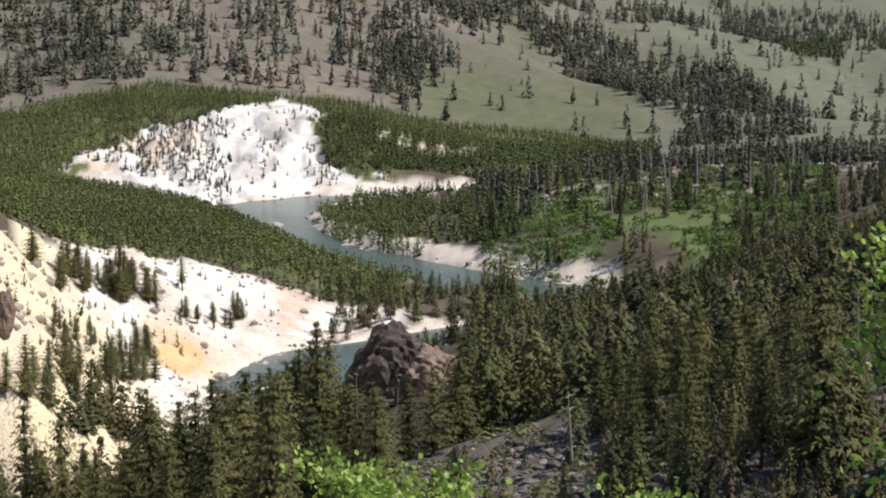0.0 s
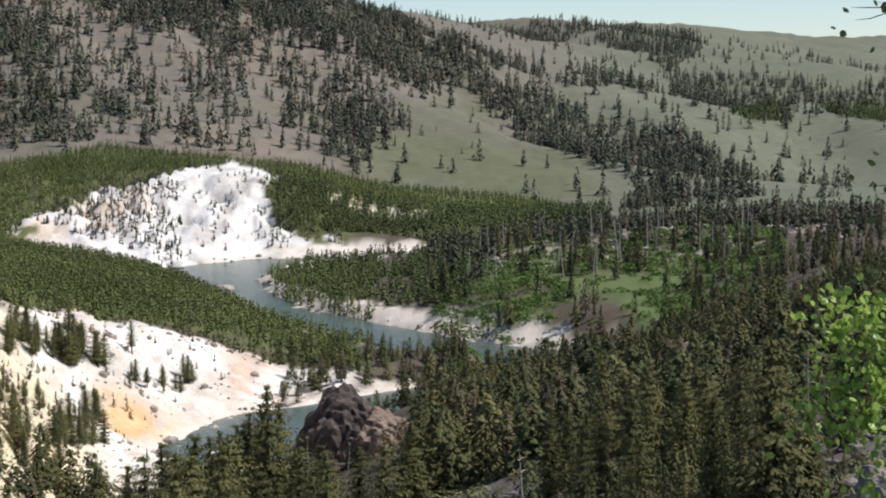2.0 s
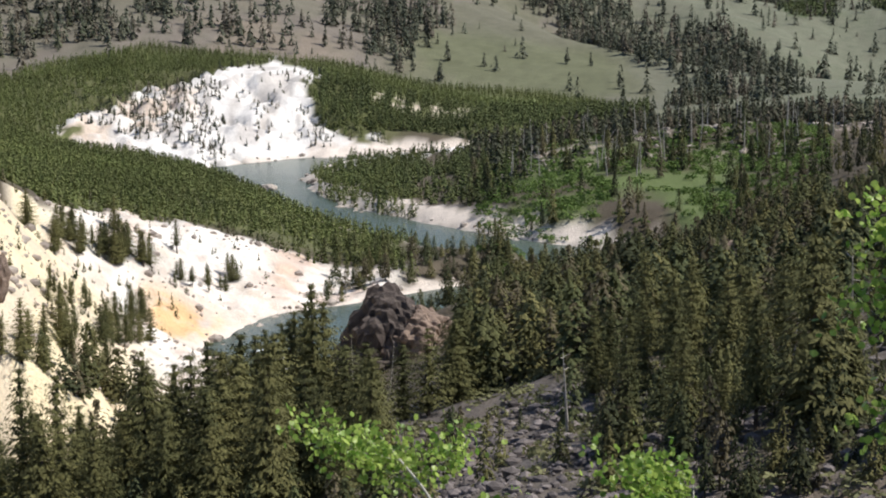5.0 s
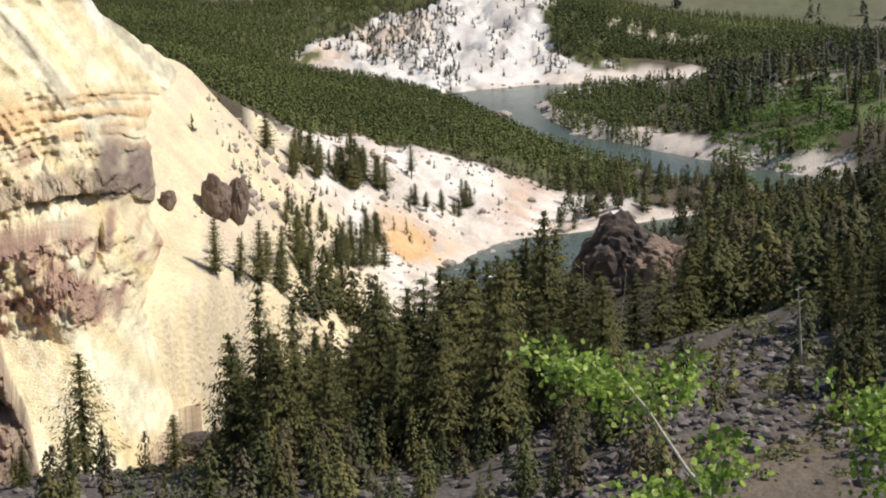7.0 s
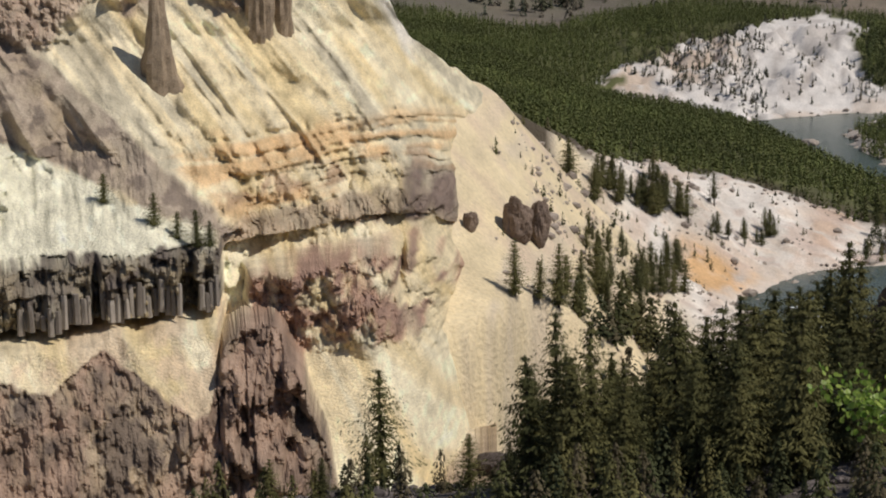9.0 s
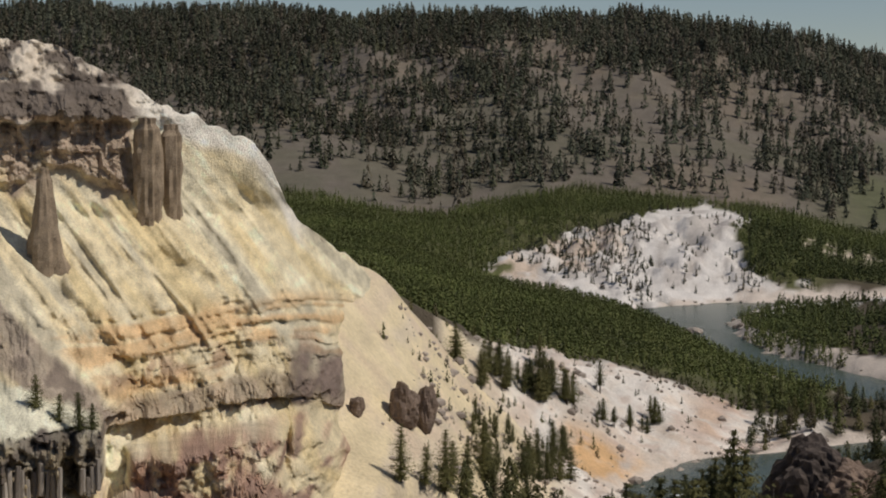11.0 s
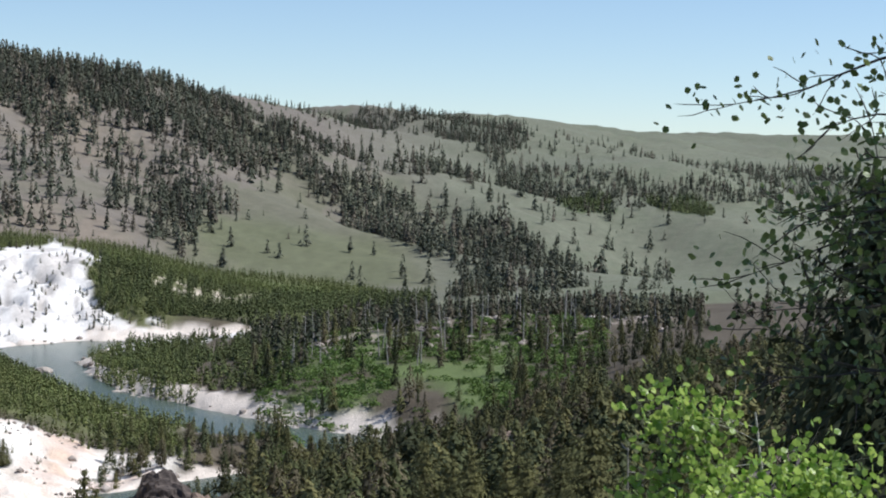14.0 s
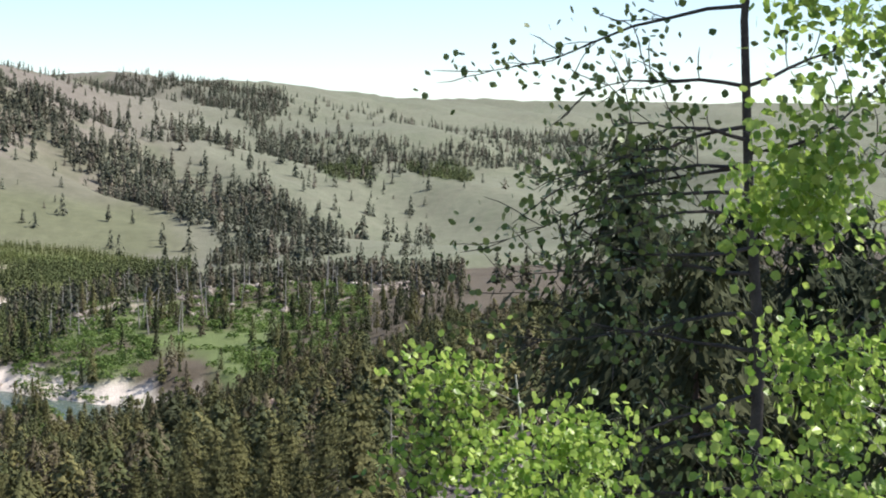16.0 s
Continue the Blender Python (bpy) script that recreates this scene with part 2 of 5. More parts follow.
EARTH = surface("earth", (0.3, 0.3, 0.2), tone=True, scale=0.12, spread=0.22, bump=0.5, fine=11)
CLIFF = surface("cliff_rock", (0.5, 0.4, 0.3), tone=True, scale=0.3, spread=0.32, bump=0.9, fine=10)
PINE = surface("pine_needles", (0.068, 0.073, 0.029), tint=(0.145, 0.138, 0.053), by="object", scale=0.8, spread=0.4, bump=0, translucent=0.12)
BARK = surface("bark", (0.085, 0.065, 0.05), tint=(0.13, 0.10, 0.08), scale=3, spread=0.3, bump=0.5)
DEAD = surface("grey_dead_wood", (0.32, 0.29, 0.26), tint=(0.42, 0.39, 0.35), scale=3, spread=0.3, bump=0.4)
BASALT = surface("dark_rock", (0.060, 0.048, 0.044), tint=(0.13, 0.105, 0.092), scale=0.5, spread=0.4, bump=0.8)
LEAF = surface("aspen_leaf", (0.13, 0.25, 0.035), tint=(0.46, 0.58, 0.14), by="island", scale=3, spread=0.3, bump=0, rough=0.35, translucent=0.45)
ASPEN_BARK = surface("pale_bark", (0.58, 0.56, 0.48), tint=(0.34, 0.31, 0.26), scale=8, spread=0.4, bump=0.4)


# ---------------- ground ----------------
def lerp(c, colour, k):
    return c * (1 - k[..., None]) + np.array(colour) * k[..., None]


def ground_tone(x, y, z):
    """The colour of soil, rock, grass and sand, zone by zone, with some shade put in."""
    r, th, g = np.hypot(x, y), turn_of(x, y), river_gap(x, y)
    n1, n2, n3 = fbm(x / 120, y / 120, 41, 4), fbm(x / 22, y / 22, 43, 4), fbm(x / 5, y / 5, 47, 3)
    c = np.empty(x.shape + (3,))
    c[:] = (0.095, 0.078, 0.056)                                         # forest floor, darkened to stand in for shade between trees
    hill = ramp(r + 8 * n2 - np.interp(th, *GREEN_EDGE), -14, 6)
    c = lerp(c, (0.176, 0.153, 0.128), hill)                             # sage
    c = lerp(c, (0.128, 0.134, 0.080), hill * ramp(n1 + 0.5 * n2, 0.0, 0.8) * (0.7 - 0.35 * ramp(th, -1, 4)))
    c = lerp(c, (0.255, 0.205, 0.155), hill * ramp(n2 + 0.4 * n3 - n1, 0.3, 1.0) * 0.55 * band(th, 1, 40, 3))
    c = lerp(c, (0.146, 0.162, 0.108), hill * ramp(-th, 2, 9) * 0.8)
    patch = (inside(th + 0.15 * n2, r + 12 * n2, YOUNG_PLOT) | inside(th + 0.15 * n2, r + 12 * n2, YOUNG_PLOT_B)) * 1.0
    sage = inside(th + 0.3 * n2, r + 25 * n2, BARE_SAGE) * 1.0
    c = lerp(c, (0.134, 0.133, 0.089), sage * 0.8)
    c = lerp(c, (0.060, 0.082, 0.030), patch)
    c = lerp(c, (0.12, 0.115, 0.085), hill * ramp(n3 + 0.5 * n2, 0.1, 0.7) * 0.45)
    c = lerp(c, (0.120, 0.130, 0.068), band(r, 1150, 1330, 30) * band(th, -6, 1.5, 1.2) * 0.7)
    c = lerp(c, (0.115, 0.150, 0.055), band(th, -9.5, -1.5, 1.2) * band(r, 490, 735, 25) * ramp(n2, -0.6, 0.3))   # meadow
    c = lerp(c, (0.30, 0.25, 0.21), band(th, -14, -2, 1.5) * band(r, 700, 765, 12) * ramp(n2 + n3, 0.1, 0.7) * 0.8)  # rocky rim
    near = 1 - ramp(r + 15 * n2, 225, 290)
    c = lerp(c, (0.118, 0.104, 0.097), near * ramp(n2 + 0.3 * n3, -0.8, 0.0))       # dark scree
    c = lerp(c, (0.190, 0.150, 0.105), near * ramp(n1 + n2, -0.1, 0.6) * ramp(4 - th, 0, 3) * ramp(r, 90, 150) * 0.85)
    ridge = np.interp(th, [0, 3.3, 7, 10, 12.6, 15, 18, 40], [540, 548, 545, 528, 478, 430, 400, 400])
    c = lerp(c, (0.115, 0.125, 0.050), (1 - hill) * ramp(r - ridge, 0, 15) * ramp(th, 0.5, 2.0) * (0.8 + 0.2 * n3))      # undergrowth of the young forest
    bare = ramp(ridge + 8 * n2 - r, 0, 10) * ramp(r + 14 * n2 - np.interp(th, [3, 7, 8, 10, 13, 16, 30], [470, 440, 300, 248, 225, 205, 190]), -6, 10) * ramp(th + 0.5 * n2, 0.4, 1.6)
    pale = np.array((0.76, 0.715, 0.66)) * (1 + 0.06 * n3[..., None])
    c = c * (1 - bare[..., None]) + pale * bare[..., None]
    c = lerp(c, (0.75, 0.63, 0.41), bare * ramp(th + 1.2 * n1 + (430 - r) / 60, 8.8, 11.2) * 0.95)
    c = lerp(c, (0.66, 0.40, 0.18), bare * band(th + 0.5 * n2, 6.7, 9.3, 0.5) * band(r + 10 * n2, 425, 474, 12) * 0.9)
    streak = fbm((th + 0.02 * r) / 0.5, r / 60, 49, 3)
    c = lerp(c, (0.52, 0.45, 0.38), bare * ramp(streak + 0.4 * n3, 0.2, 0.8) * 0.55)
    c = lerp(c, (0.62, 0.50, 0.42), bare * ramp(-streak, 0.2, 0.7) * ramp(r, 300, 400) * 0.6)
    c = lerp(c, (0.43, 0.335, 0.27), bare * ramp(streak + 0.5 * n2, 0.0, 0.6) * (1 - ramp(r, 270, 320)) * band(th, 8, 13.2, 0.8) * 0.75)
    c = lerp(c, (0.56, 0.38, 0.28), bare * band(th + 0.5 * n2, 3.2, 5.6, 0.4) * ramp(n2 + 0.3 * n3, 0.0, 0.5) * 0.7)
    c = lerp(c, (0.54, 0.42, 0.32), bare * ramp(n2 + n3, 0.45, 1.1) * 0.5)
    c = lerp(c, (0.66, 0.52, 0.44), bare * ramp(n1 - n3, 0.2, 0.9) * (1 - ramp(th, 10, 13)) * 0.7)
    c = lerp(c, (0.115, 0.125, 0.050), (1 - hill) * ramp(r, 975, 990) * ramp(th + 0.3 * n2, -7, -4.5) * (1 - ramp(th, 2, 4)))
    c = lerp(c, (0.155, 0.185, 0.075), band(th + 0.3 * n2, -3.4, -0.4, 0.2) * band(r + 3 * n2, 1126, 1143, 2))
    far = inside(th + 0.22 * n2 + 0.10 * n3, r + 7 * n2 + 5 * n3, WHITE_BANK) * 1.0
    c = lerp(c, (0.71, 0.68, 0.65), far)
    # grey streaks painted on the flat white as relief shading
    c = lerp(c, (0.47, 0.43, 0.40), far * ramp(fbm((th + 0.008 * r) / 0.28, r / 45, 52, 4) + 0.3 * n3, 0.12, 0.4) * ramp(z + 3 * n2, 6, 12) * 0.7)
    c = lerp(c, (0.56, 0.44, 0.34), far * ramp(th + 0.9 * n2, 7.4, 8.4) * ramp(z + 6 * n2, 10, 18) * ramp(n2 + n3, -0.5, 0.4) * 0.8)
    c = lerp(c, (0.70, 0.52, 0.40), far * ramp(th + n2, 8.6, 9.6) * (1 - ramp(z, 6, 12)) * 0.6)
    c = lerp(c, (0.60, 0.52, 0.42), band(th, -1.6, 2.0, 0.3) * band(r + 6 * n2, 1022, 1062, 8) * ramp(fbm((th + 0.01 * r) / 0.10, r / 60, 54, 2), -0.2, 0.3) * np.interp(th, [-1.6, 0, 2], [0.35, 1, 1]))
    sand = (1 - ramp(g - 8 * ramp(r, 560, 640) * (th < 4) + 4 * n3, 6, 12)) * ramp(r, 380, 420)
    c = lerp(c, (0.66, 0.58, 0.51), sand)
    c = lerp(c, (0.12, 0.12, 0.10), 1 - ramp(z, -1.5, 0.1))
    return c * (1 + 0.10 * n3[..., None])


turns = np.concatenate([np.arange(-180, -36, 3.0), np.arange(-36, 40, 0.185), np.arange(40, 180, 3.0)])
rings = np.concatenate([[0.0], np.exp(np.concatenate([np.linspace(math.log(0.02), math.log(110), 70), np.linspace(math.log(112), math.log(4850), 340)]))])
rings = np.unique(np.concatenate([rings, np.arange(395, 545, 1.5), np.arange(905, 1075, 4.0)]))
TH, RR = np.meshgrid(np.radians(turns), rings, indexing="ij")
GX, GY = -np.sin(TH) * RR, np.cos(TH) * RR
GZ = height(GX, GY)
nt_, nr_ = GX.shape
idx = np.arange(nt_ * nr_).reshape(nt_, nr_)
nxt = np.roll(idx, -1, 0)
quads = np.stack([idx[:, :-1], idx[:, 1:], nxt[:, 1:], nxt[:, :-1]], -1).reshape(-1, 4)
ground_verts = np.stack([GX, GY, GZ], -1).reshape(-1, 3)
ground = mesh_object("ground", ground_verts, quads[:, ::-1], EARTH, smooth=True, colours=ground_tone(GX, GY, GZ).reshape(-1, 3))
tagged(ground, "sage hillside, pale bare slopes and dark scree round a river valley", "ground", kind="structure")

# ---------------- river ----------------
water_mat = bpy.data.materials.new("river_water")
water_mat.use_nodes = True
wt = water_mat.node_tree
ws = wt.nodes["Principled BSDF"]
ws.inputs["Base Color"].default_value = (0.085, 0.112, 0.094, 1)
ws.inputs["Roughness"].default_value, ws.inputs["Specular IOR Level"].default_value = 0.25, 0.16
wnoise, wb, wc = wt.nodes.new("ShaderNodeTexNoise"), wt.nodes.new("ShaderNodeBump"), wt.nodes.new("ShaderNodeTexCoord")
wnoise.inputs["Scale"].default_value, wnoise.inputs["Detail"].default_value = 0.5, 5
wb.inputs["Strength"].default_value, wb.inputs["Distance"].default_value = 0.5, 0.25
wt.links.new(wc.outputs["Object"], wnoise.inputs["Vector"]), wt.links.new(wnoise.outputs[0], wb.inputs["Height"]), wt.links.new(wb.outputs[0], ws.inputs["Normal"])
left, right = [], []
for k, (x, y, w) in enumerate(RIVER):
    bx, by, _ = RIVER[min(k + 1, len(RIVER) - 1)]
    ax, ay, _ = RIVER[max(k - 1, 0)]
    d = Vector((bx - ax, by - ay)).normalized()
    left.append((x - d.y * (w + 9), y + d.x * (w + 9), 0))
    right.append((x + d.y * (w + 9), y - d.x * (w + 9), 0))
nR = len(RIVER)
water = mesh_object("water", left + right, [(k, k + 1, nR + k + 1, nR + k) for k in range(nR - 1)], water_mat)
tagged(water, "grey-green river water with light ripples between pale banks", "river", kind="structure")


# ---------------- the cliff ----------------
def cliff_top(th):
    return np.interp(th, [14.5, 15.4, 16.2, 17.6, 17.9, 18.4, 18.9, 20.7, 21.8, 22.7, 24.9, 30, 36], [50, 57, 63, 70.5, 73, 79.5, 83.6, 88.0, 90.3, 93.5, 100, 104, 106])


PEAKS = ([19.9, 20.3, 21.2, 22.0, 22.9, 23.6, 24.1, 24.6, 25.4, 26.3, 27.3, 28.2, 29, 31, 36], [13, 23, 32, 37.5, 38, 36, 29, 28, 31, 34, 36.5, 35, 33, 35, 35])


def flutes(th, k, seed):
    """Uneven upright columns, 0 in the joints."""
    w = th * k + 1.6 * vnoise(th * k * 0.37, th * 0, seed)
    return np.abs(np.sin(w)) ** 0.6 * (0.6 + 0.4 * vnoise(np.floor(w / math.pi) * 3.7, th * 0 + 0.5, seed + 1))


def bed_level(th, z):
    """Height along the beds, which dip towards the far end of the cliff."""
    swing = np.maximum(0, 19 - th) ** 2 * 5.5 + np.maximum(21 - th, -4) * 2.6
    return 85 - (85 - z) * 262 / (262 + swing) - np.interp(th, [15.5, 16.9, 18.1, 19.9, 21.6, 23, 30], [5.2, 5.0, 4.6, 3.4, 1.9, 1.1, 1.0])


def cliff_reach(th, z):
    """Distance from the overlook of the cliff's face at a turn and a height."""
    n0 = fbm(th / 3.2, z / 24, 60, 3)
    n1 = fbm(th / 1.6, z / 9, 61, 4)
    n2 = fbm(th / 0.5, z / 2.4, 63, 4)
    zt = bed_level(th, z)
    r = np.interp(z, [0, 18, 57, 72, 88, 108], [196, 224, 280, 303, 308, 345])
    r = r + np.maximum(0, 19 - th) ** 2 * 5.5 + (21 - th) * 2.6 * ramp(z, 30, 50)
    slope = band(z, 49, 76, 5)
    lean = th - (z - 60) * 0.15
    gully = np.abs(fbm(lean / 1.5, z / 22, 65, 3))
    rill = np.abs(vnoise(lean / 0.32, z / 18, 66))
    r = r + slope * (gully * 3.6 - 1.2 + rill * 1.3 + n0 * 4 + 1.6 * n1) + (1 - slope) * n0 * 1.5
    beds = vnoise(zt * 1.15 + 0.5 * n1, th * 0.22, 58) + 0.5 * vnoise(zt * 2.7 + 0.4 * n2, th * 0.6, 57)
    r = r - band(zt, 47.5, 56.5, 1.5) * (1.5 * beds + 0.8 * n2 + flutes(th, 4.2, 67) * 1.6 * ramp(56.5 - zt, 0, 6))
    over = band(th + 0.15 * n1, 16.0, 23.7, 0.25)
    r = r - over * band(zt, 43.0 + 0.5 * n1, 45.3 + 0.9 * n1 + 0.7 * n0 - 0.1 * (th - 18), 0.25) * (3.2 + 2.2 * n2 + 2.2 * n1 - 1.2 * flutes(th, 2.6, 53)) + over * band(zt, 41.4, 42.8, 0.3) * (0.3 + 1.6 * ramp(th, 20, 21))
    lump = np.exp(-(((th - 16.55) / 0.5) ** 4) - (((zt - 46.2) / 3.2) ** 4)) + 0.9 * np.exp(-(((th - 17.5) / 0.42) ** 4) - (((zt - 45.8) / 3.6) ** 4)) + 0.6 * np.exp(-(((th - 16.7) / 0.35) ** 4) - (((zt - 51.0) / 2.6) ** 4))
    r = r - lump * (5.0 + 1.8 * n2)
    face = band(th + 0.1 * n2, 18.0, 22.8, 0.12) * np.clip(zt - 29.0 - 1.5 * n1, 0, 11) * (1 - ramp(zt, 39.6, 40.8))
    face = face + band(th + 0.1 * n2, 15.9, 17.8, 0.12) * np.clip(zt - 31.5 - 1.5 * n1, 0, 9) * (1 - ramp(zt, 39.6, 40.8))
    r = r - face * 1.15 * (1 + 0.2 * n2)
    foot = np.interp(th, [22.6, 23.2, 23.8, 25.3, 26.3, 27.1, 27.8, 28.5, 31], [74, 77, 78.5, 79.5, 76.5, 78.5, 74, 72, 70])
    rim = ramp(th + 0.1 * n2, 22.5, 22.9) * ramp(z + 1.5 * n1 + 1.2 * n2 - foot, -1.0, 2.0)
    r = r - rim * (3.2 + 0.8 * flutes(th, 5.0, 68) + 1.3 * n2 + 2.5 * n0 + 2.2 * n1)
    cap = ramp(th + 0.15 * n2, 21.4, 21.7) * ramp(z + 0.8 * n2 + 0.8 * n1, 87.0, 87.8)
    r = r - cap * (2.4 + 1.4 * n2 + 1.6 * n1) + ramp(z + n1, 92.3, 94.3) * ramp(th, 21, 22) * 6
    r = r - band(th + 0.2 * n2, 23.6, 25.4, 0.2) * band(z + n2, 81.5, 83.0, 0.3) * 1.2
    crag = ramp(th + 0.06 * n2, 23.5, 23.7) * band(z, 39.3 + 0.5 * n1, 46.9 + 0.6 * n2, 0.3)
    front = 238 - 2.6 * (th - 23.5) * 0.6 - 1.9 * flutes(th, 11, 62) * band(z, 37.0, 43.0, 0.5) + 1.6 * n2 - 1.6 * ramp(z + 0.6 * n2, 42.6, 43.2) + 6.0 * (band(th + 0.08 * n2, 24.35, 24.85, 0.08) + 0.6 * band(th + 0.06 * n2, 27.35, 27.6, 0.06)) + 0.25 * (z - 36)
    r = r * (1 - crag) + np.minimum(r, front) * crag
    talus = ramp(th + 0.1 * n2, 22.8, 23.2) * ramp(z, 46.4, 47.0)
    r = r * (1 - talus) + np.minimum(r, 238 + 2.5 * np.maximum(z - 46.9, 0) + np.maximum(5.7 * (25.6 - th), -1.0) + 0.8 * n1 + 0.5 * n2) * talus
    apron = ramp(th, 23.4, 23.9) * (1 - ramp(z, 38.0 + n1, 39.0 + n1))
    r = r * (1 - apron) + np.minimum(r, 233.5 - 0.9 * (39.2 - z) - 1.5 * (th - 23.5) + 0.7 * n1) * apron
    peak = np.interp(th, *PEAKS)
    stone = np.interp(z, [0, 20, 30, 42], [206, 214, 222, 234]) + 2.6 * n1 + 1.5 * n2 + 5.0 * np.abs(vnoise(th / 0.8, z / 40, 70)) + 7.0 * np.exp(-((th - 24.1) / 0.28) ** 2) - 0.5 * flutes(th, 3.4, 59) - 1.2 * np.round(1.5 * vnoise(th / 0.5, z / 7, 51)) 
    low = 1 - ramp(z - peak - 0.5 * n2, -0.2, 0.2)
    r = r * (1 - low) + np.minimum(r, stone) * low
    n4 = fbm(th / 0.16, z / 0.9, 56, 3)
    nv = fbm(th / 0.24, z / 7, 54, 4)
    rock = np.clip(over * band(zt, 29, 48, 0.5) + rim + crag + low + cap + 0.5 * band(zt, 47, 57, 1), 0, 1)
    return r + 0.35 * n2 * (0.35 + 0.65 * rock) + 0.7 * n1 + rock * (0.35 * n2 + 1.25 * nv * (1 - 0.6 * low) * (1 - 0.75 * over) * (1 - 0.6 * rim) + 0.4 * n4 + np.clip(over + rim + cap, 0, 1) * (0.55 * np.round(1.8 * vnoise(th / 0.30, z / 1.6, 50)) + 0.4 * np.round(1.8 * vnoise(th / 0.55, z / 3.4, 48)))) + 0.2 * n4 * (0.15 + 0.85 * rock)


def cliff_tone(th, z):
    n1, n2, n3 = fbm(th / 1.6, z / 9, 71, 4), fbm(th / 0.5, z / 2.0, 73, 4), fbm((th - (z - 60) * 0.15) / 0.7, z / 22, 75, 4)
    zt = bed_level(th, z)
    c = np.empty(th.shape + (3,))
    c[:] = (0.74, 0.635, 0.425)
    c = lerp(c, (0.83, 0.77, 0.58), ramp(n3 + 0.3 * n1, -0.1, 0.6) * 0.7)
    c = lerp(c, (0.46, 0.415, 0.315), ramp(z, 50, 57) * ramp(n3 - 0.4 * n1, 0.15, 0.8) * 0.8)
    c = lerp(c, (0.66, 0.52, 0.27), ramp(-n3, 0.25, 0.8) * 0.6)
    bank = ramp(z - 48.6 - (th - 23.51) * 4.1, -1.0, 2.0)
    beds = vnoise(zt * 1.15 + 0.5 * fbm(th / 1.6, z / 9, 61, 4), th * 0.22, 58) + 0.5 * vnoise(zt * 2.7, th * 0.6, 57)
    c = lerp(c, (0.61, 0.41, 0.22), band(zt + n1, 45.5, 56, 1.5) * band(th, 15.5, 25.0, 0.6) * bank * ramp(beds + 0.5 * n2, -0.5, 0.5) * 0.85)
    c = lerp(c, (0.30, 0.21, 0.15), band(zt + n1, 47.5, 50.5, 0.8) * band(th, 17, 23.5, 0.4) * ramp(n2, 0.0, 0.4) * 0.7)
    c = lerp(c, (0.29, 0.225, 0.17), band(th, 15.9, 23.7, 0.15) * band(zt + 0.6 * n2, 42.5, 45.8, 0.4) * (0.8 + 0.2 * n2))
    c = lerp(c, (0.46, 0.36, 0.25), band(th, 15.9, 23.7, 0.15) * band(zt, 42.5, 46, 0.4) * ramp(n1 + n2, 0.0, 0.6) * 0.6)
    lump = np.exp(-(((th - 16.55) / 0.52) ** 4) - (((zt - 46.0) / 3.2) ** 4)) + np.exp(-(((th - 17.5) / 0.42) ** 4) - (((zt - 45.6) / 3.4) ** 4))
    c = lerp(c, (0.20, 0.15, 0.125), np.clip(lump * (1.1 + 0.4 * n2), 0, 1))
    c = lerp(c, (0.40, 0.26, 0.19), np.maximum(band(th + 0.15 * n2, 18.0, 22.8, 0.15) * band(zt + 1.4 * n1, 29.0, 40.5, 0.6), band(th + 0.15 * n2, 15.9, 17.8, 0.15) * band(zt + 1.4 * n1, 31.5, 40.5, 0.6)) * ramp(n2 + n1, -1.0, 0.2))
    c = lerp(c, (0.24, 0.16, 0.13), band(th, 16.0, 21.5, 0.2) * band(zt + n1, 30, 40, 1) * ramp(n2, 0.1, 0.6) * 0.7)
    foot = np.interp(th, [22.6, 23.2, 23.8, 25.3, 26.3, 27.1, 27.8, 28.5, 31], [74, 77, 78.5, 79.5, 76.5, 78.5, 74, 72, 70])
    rim = ramp(th, 22.4, 22.9) * ramp(z + 2.5 * n1 + n2 - foot, -2.0, 1.5)
    c = lerp(c, (0.42, 0.335, 0.26), rim)
    c = lerp(c, (0.47, 0.35, 0.28), rim * ramp(n1 - n2, 0.1, 0.8) * 0.6)
    c = lerp(c, (0.18, 0.14, 0.115), rim * ramp(n2 + n1, 0.2, 0.7) * 0.5)
    cap = ramp(th + 0.1 * n2, 21.4, 21.7)
    c = lerp(c, (0.17, 0.14, 0.115), cap * ramp(z + 0.9 * n2, 87.0, 87.8))
    c = lerp(c, (0.60, 0.53, 0.44), cap * ramp(z + 1.5 * n1 + n2, 91.8, 92.8) * ramp(n2 + 0.6 * n1, -0.5, 0.1))
    c = lerp(c, (0.52, 0.45, 0.37), ramp(th, 24.8, 25.2) * band(z + 0.4 * n2, 86.1, 87.0, 0.2))
    c = lerp(c, (0.80, 0.75, 0.66), band(th, 17.5, 22.4, 0.4) * ramp(z - cliff_top(th) + 0.8 * n1, -5, -2.5))
    low_line, high_line = 47.6 + (th - 23.83) * 1.8, 48.6 + (th - 23.51) * 4.1
    wedge = ramp(high_line + 1.2 * n1 - z, -0.4, 0.8) * ramp(z - low_line + 0.5 * n2, -0.3, 0.4) * ramp(th, 22.9, 23.3)
    c = lerp(c, (0.33, 0.265, 0.215), wedge * (0.85 + 0.15 * n2))
    c = lerp(c, (0.16, 0.13, 0.105), wedge * ramp(n2, 0.3, 0.5) * 0.7)
    c = lerp(c, (0.74, 0.715, 0.56), ramp(low_line + 0.5 * n2 - z, -0.3, 0.4) * ramp(th, 23.6, 24.1) * ramp(z, 46.2, 47.0))
    c = lerp(c, (0.55, 0.43, 0.31), ramp(th, 23.2, 23.8) * band(z, 26, 39, 1) * ramp(n2 + n1, -0.6, 0.3) * 0.75)
    crag = ramp(th + 0.06 * n2, 23.5, 23.7) * band(z, 39.3 + 0.5 * n1, 46.9 + 0.6 * n2, 0.3)
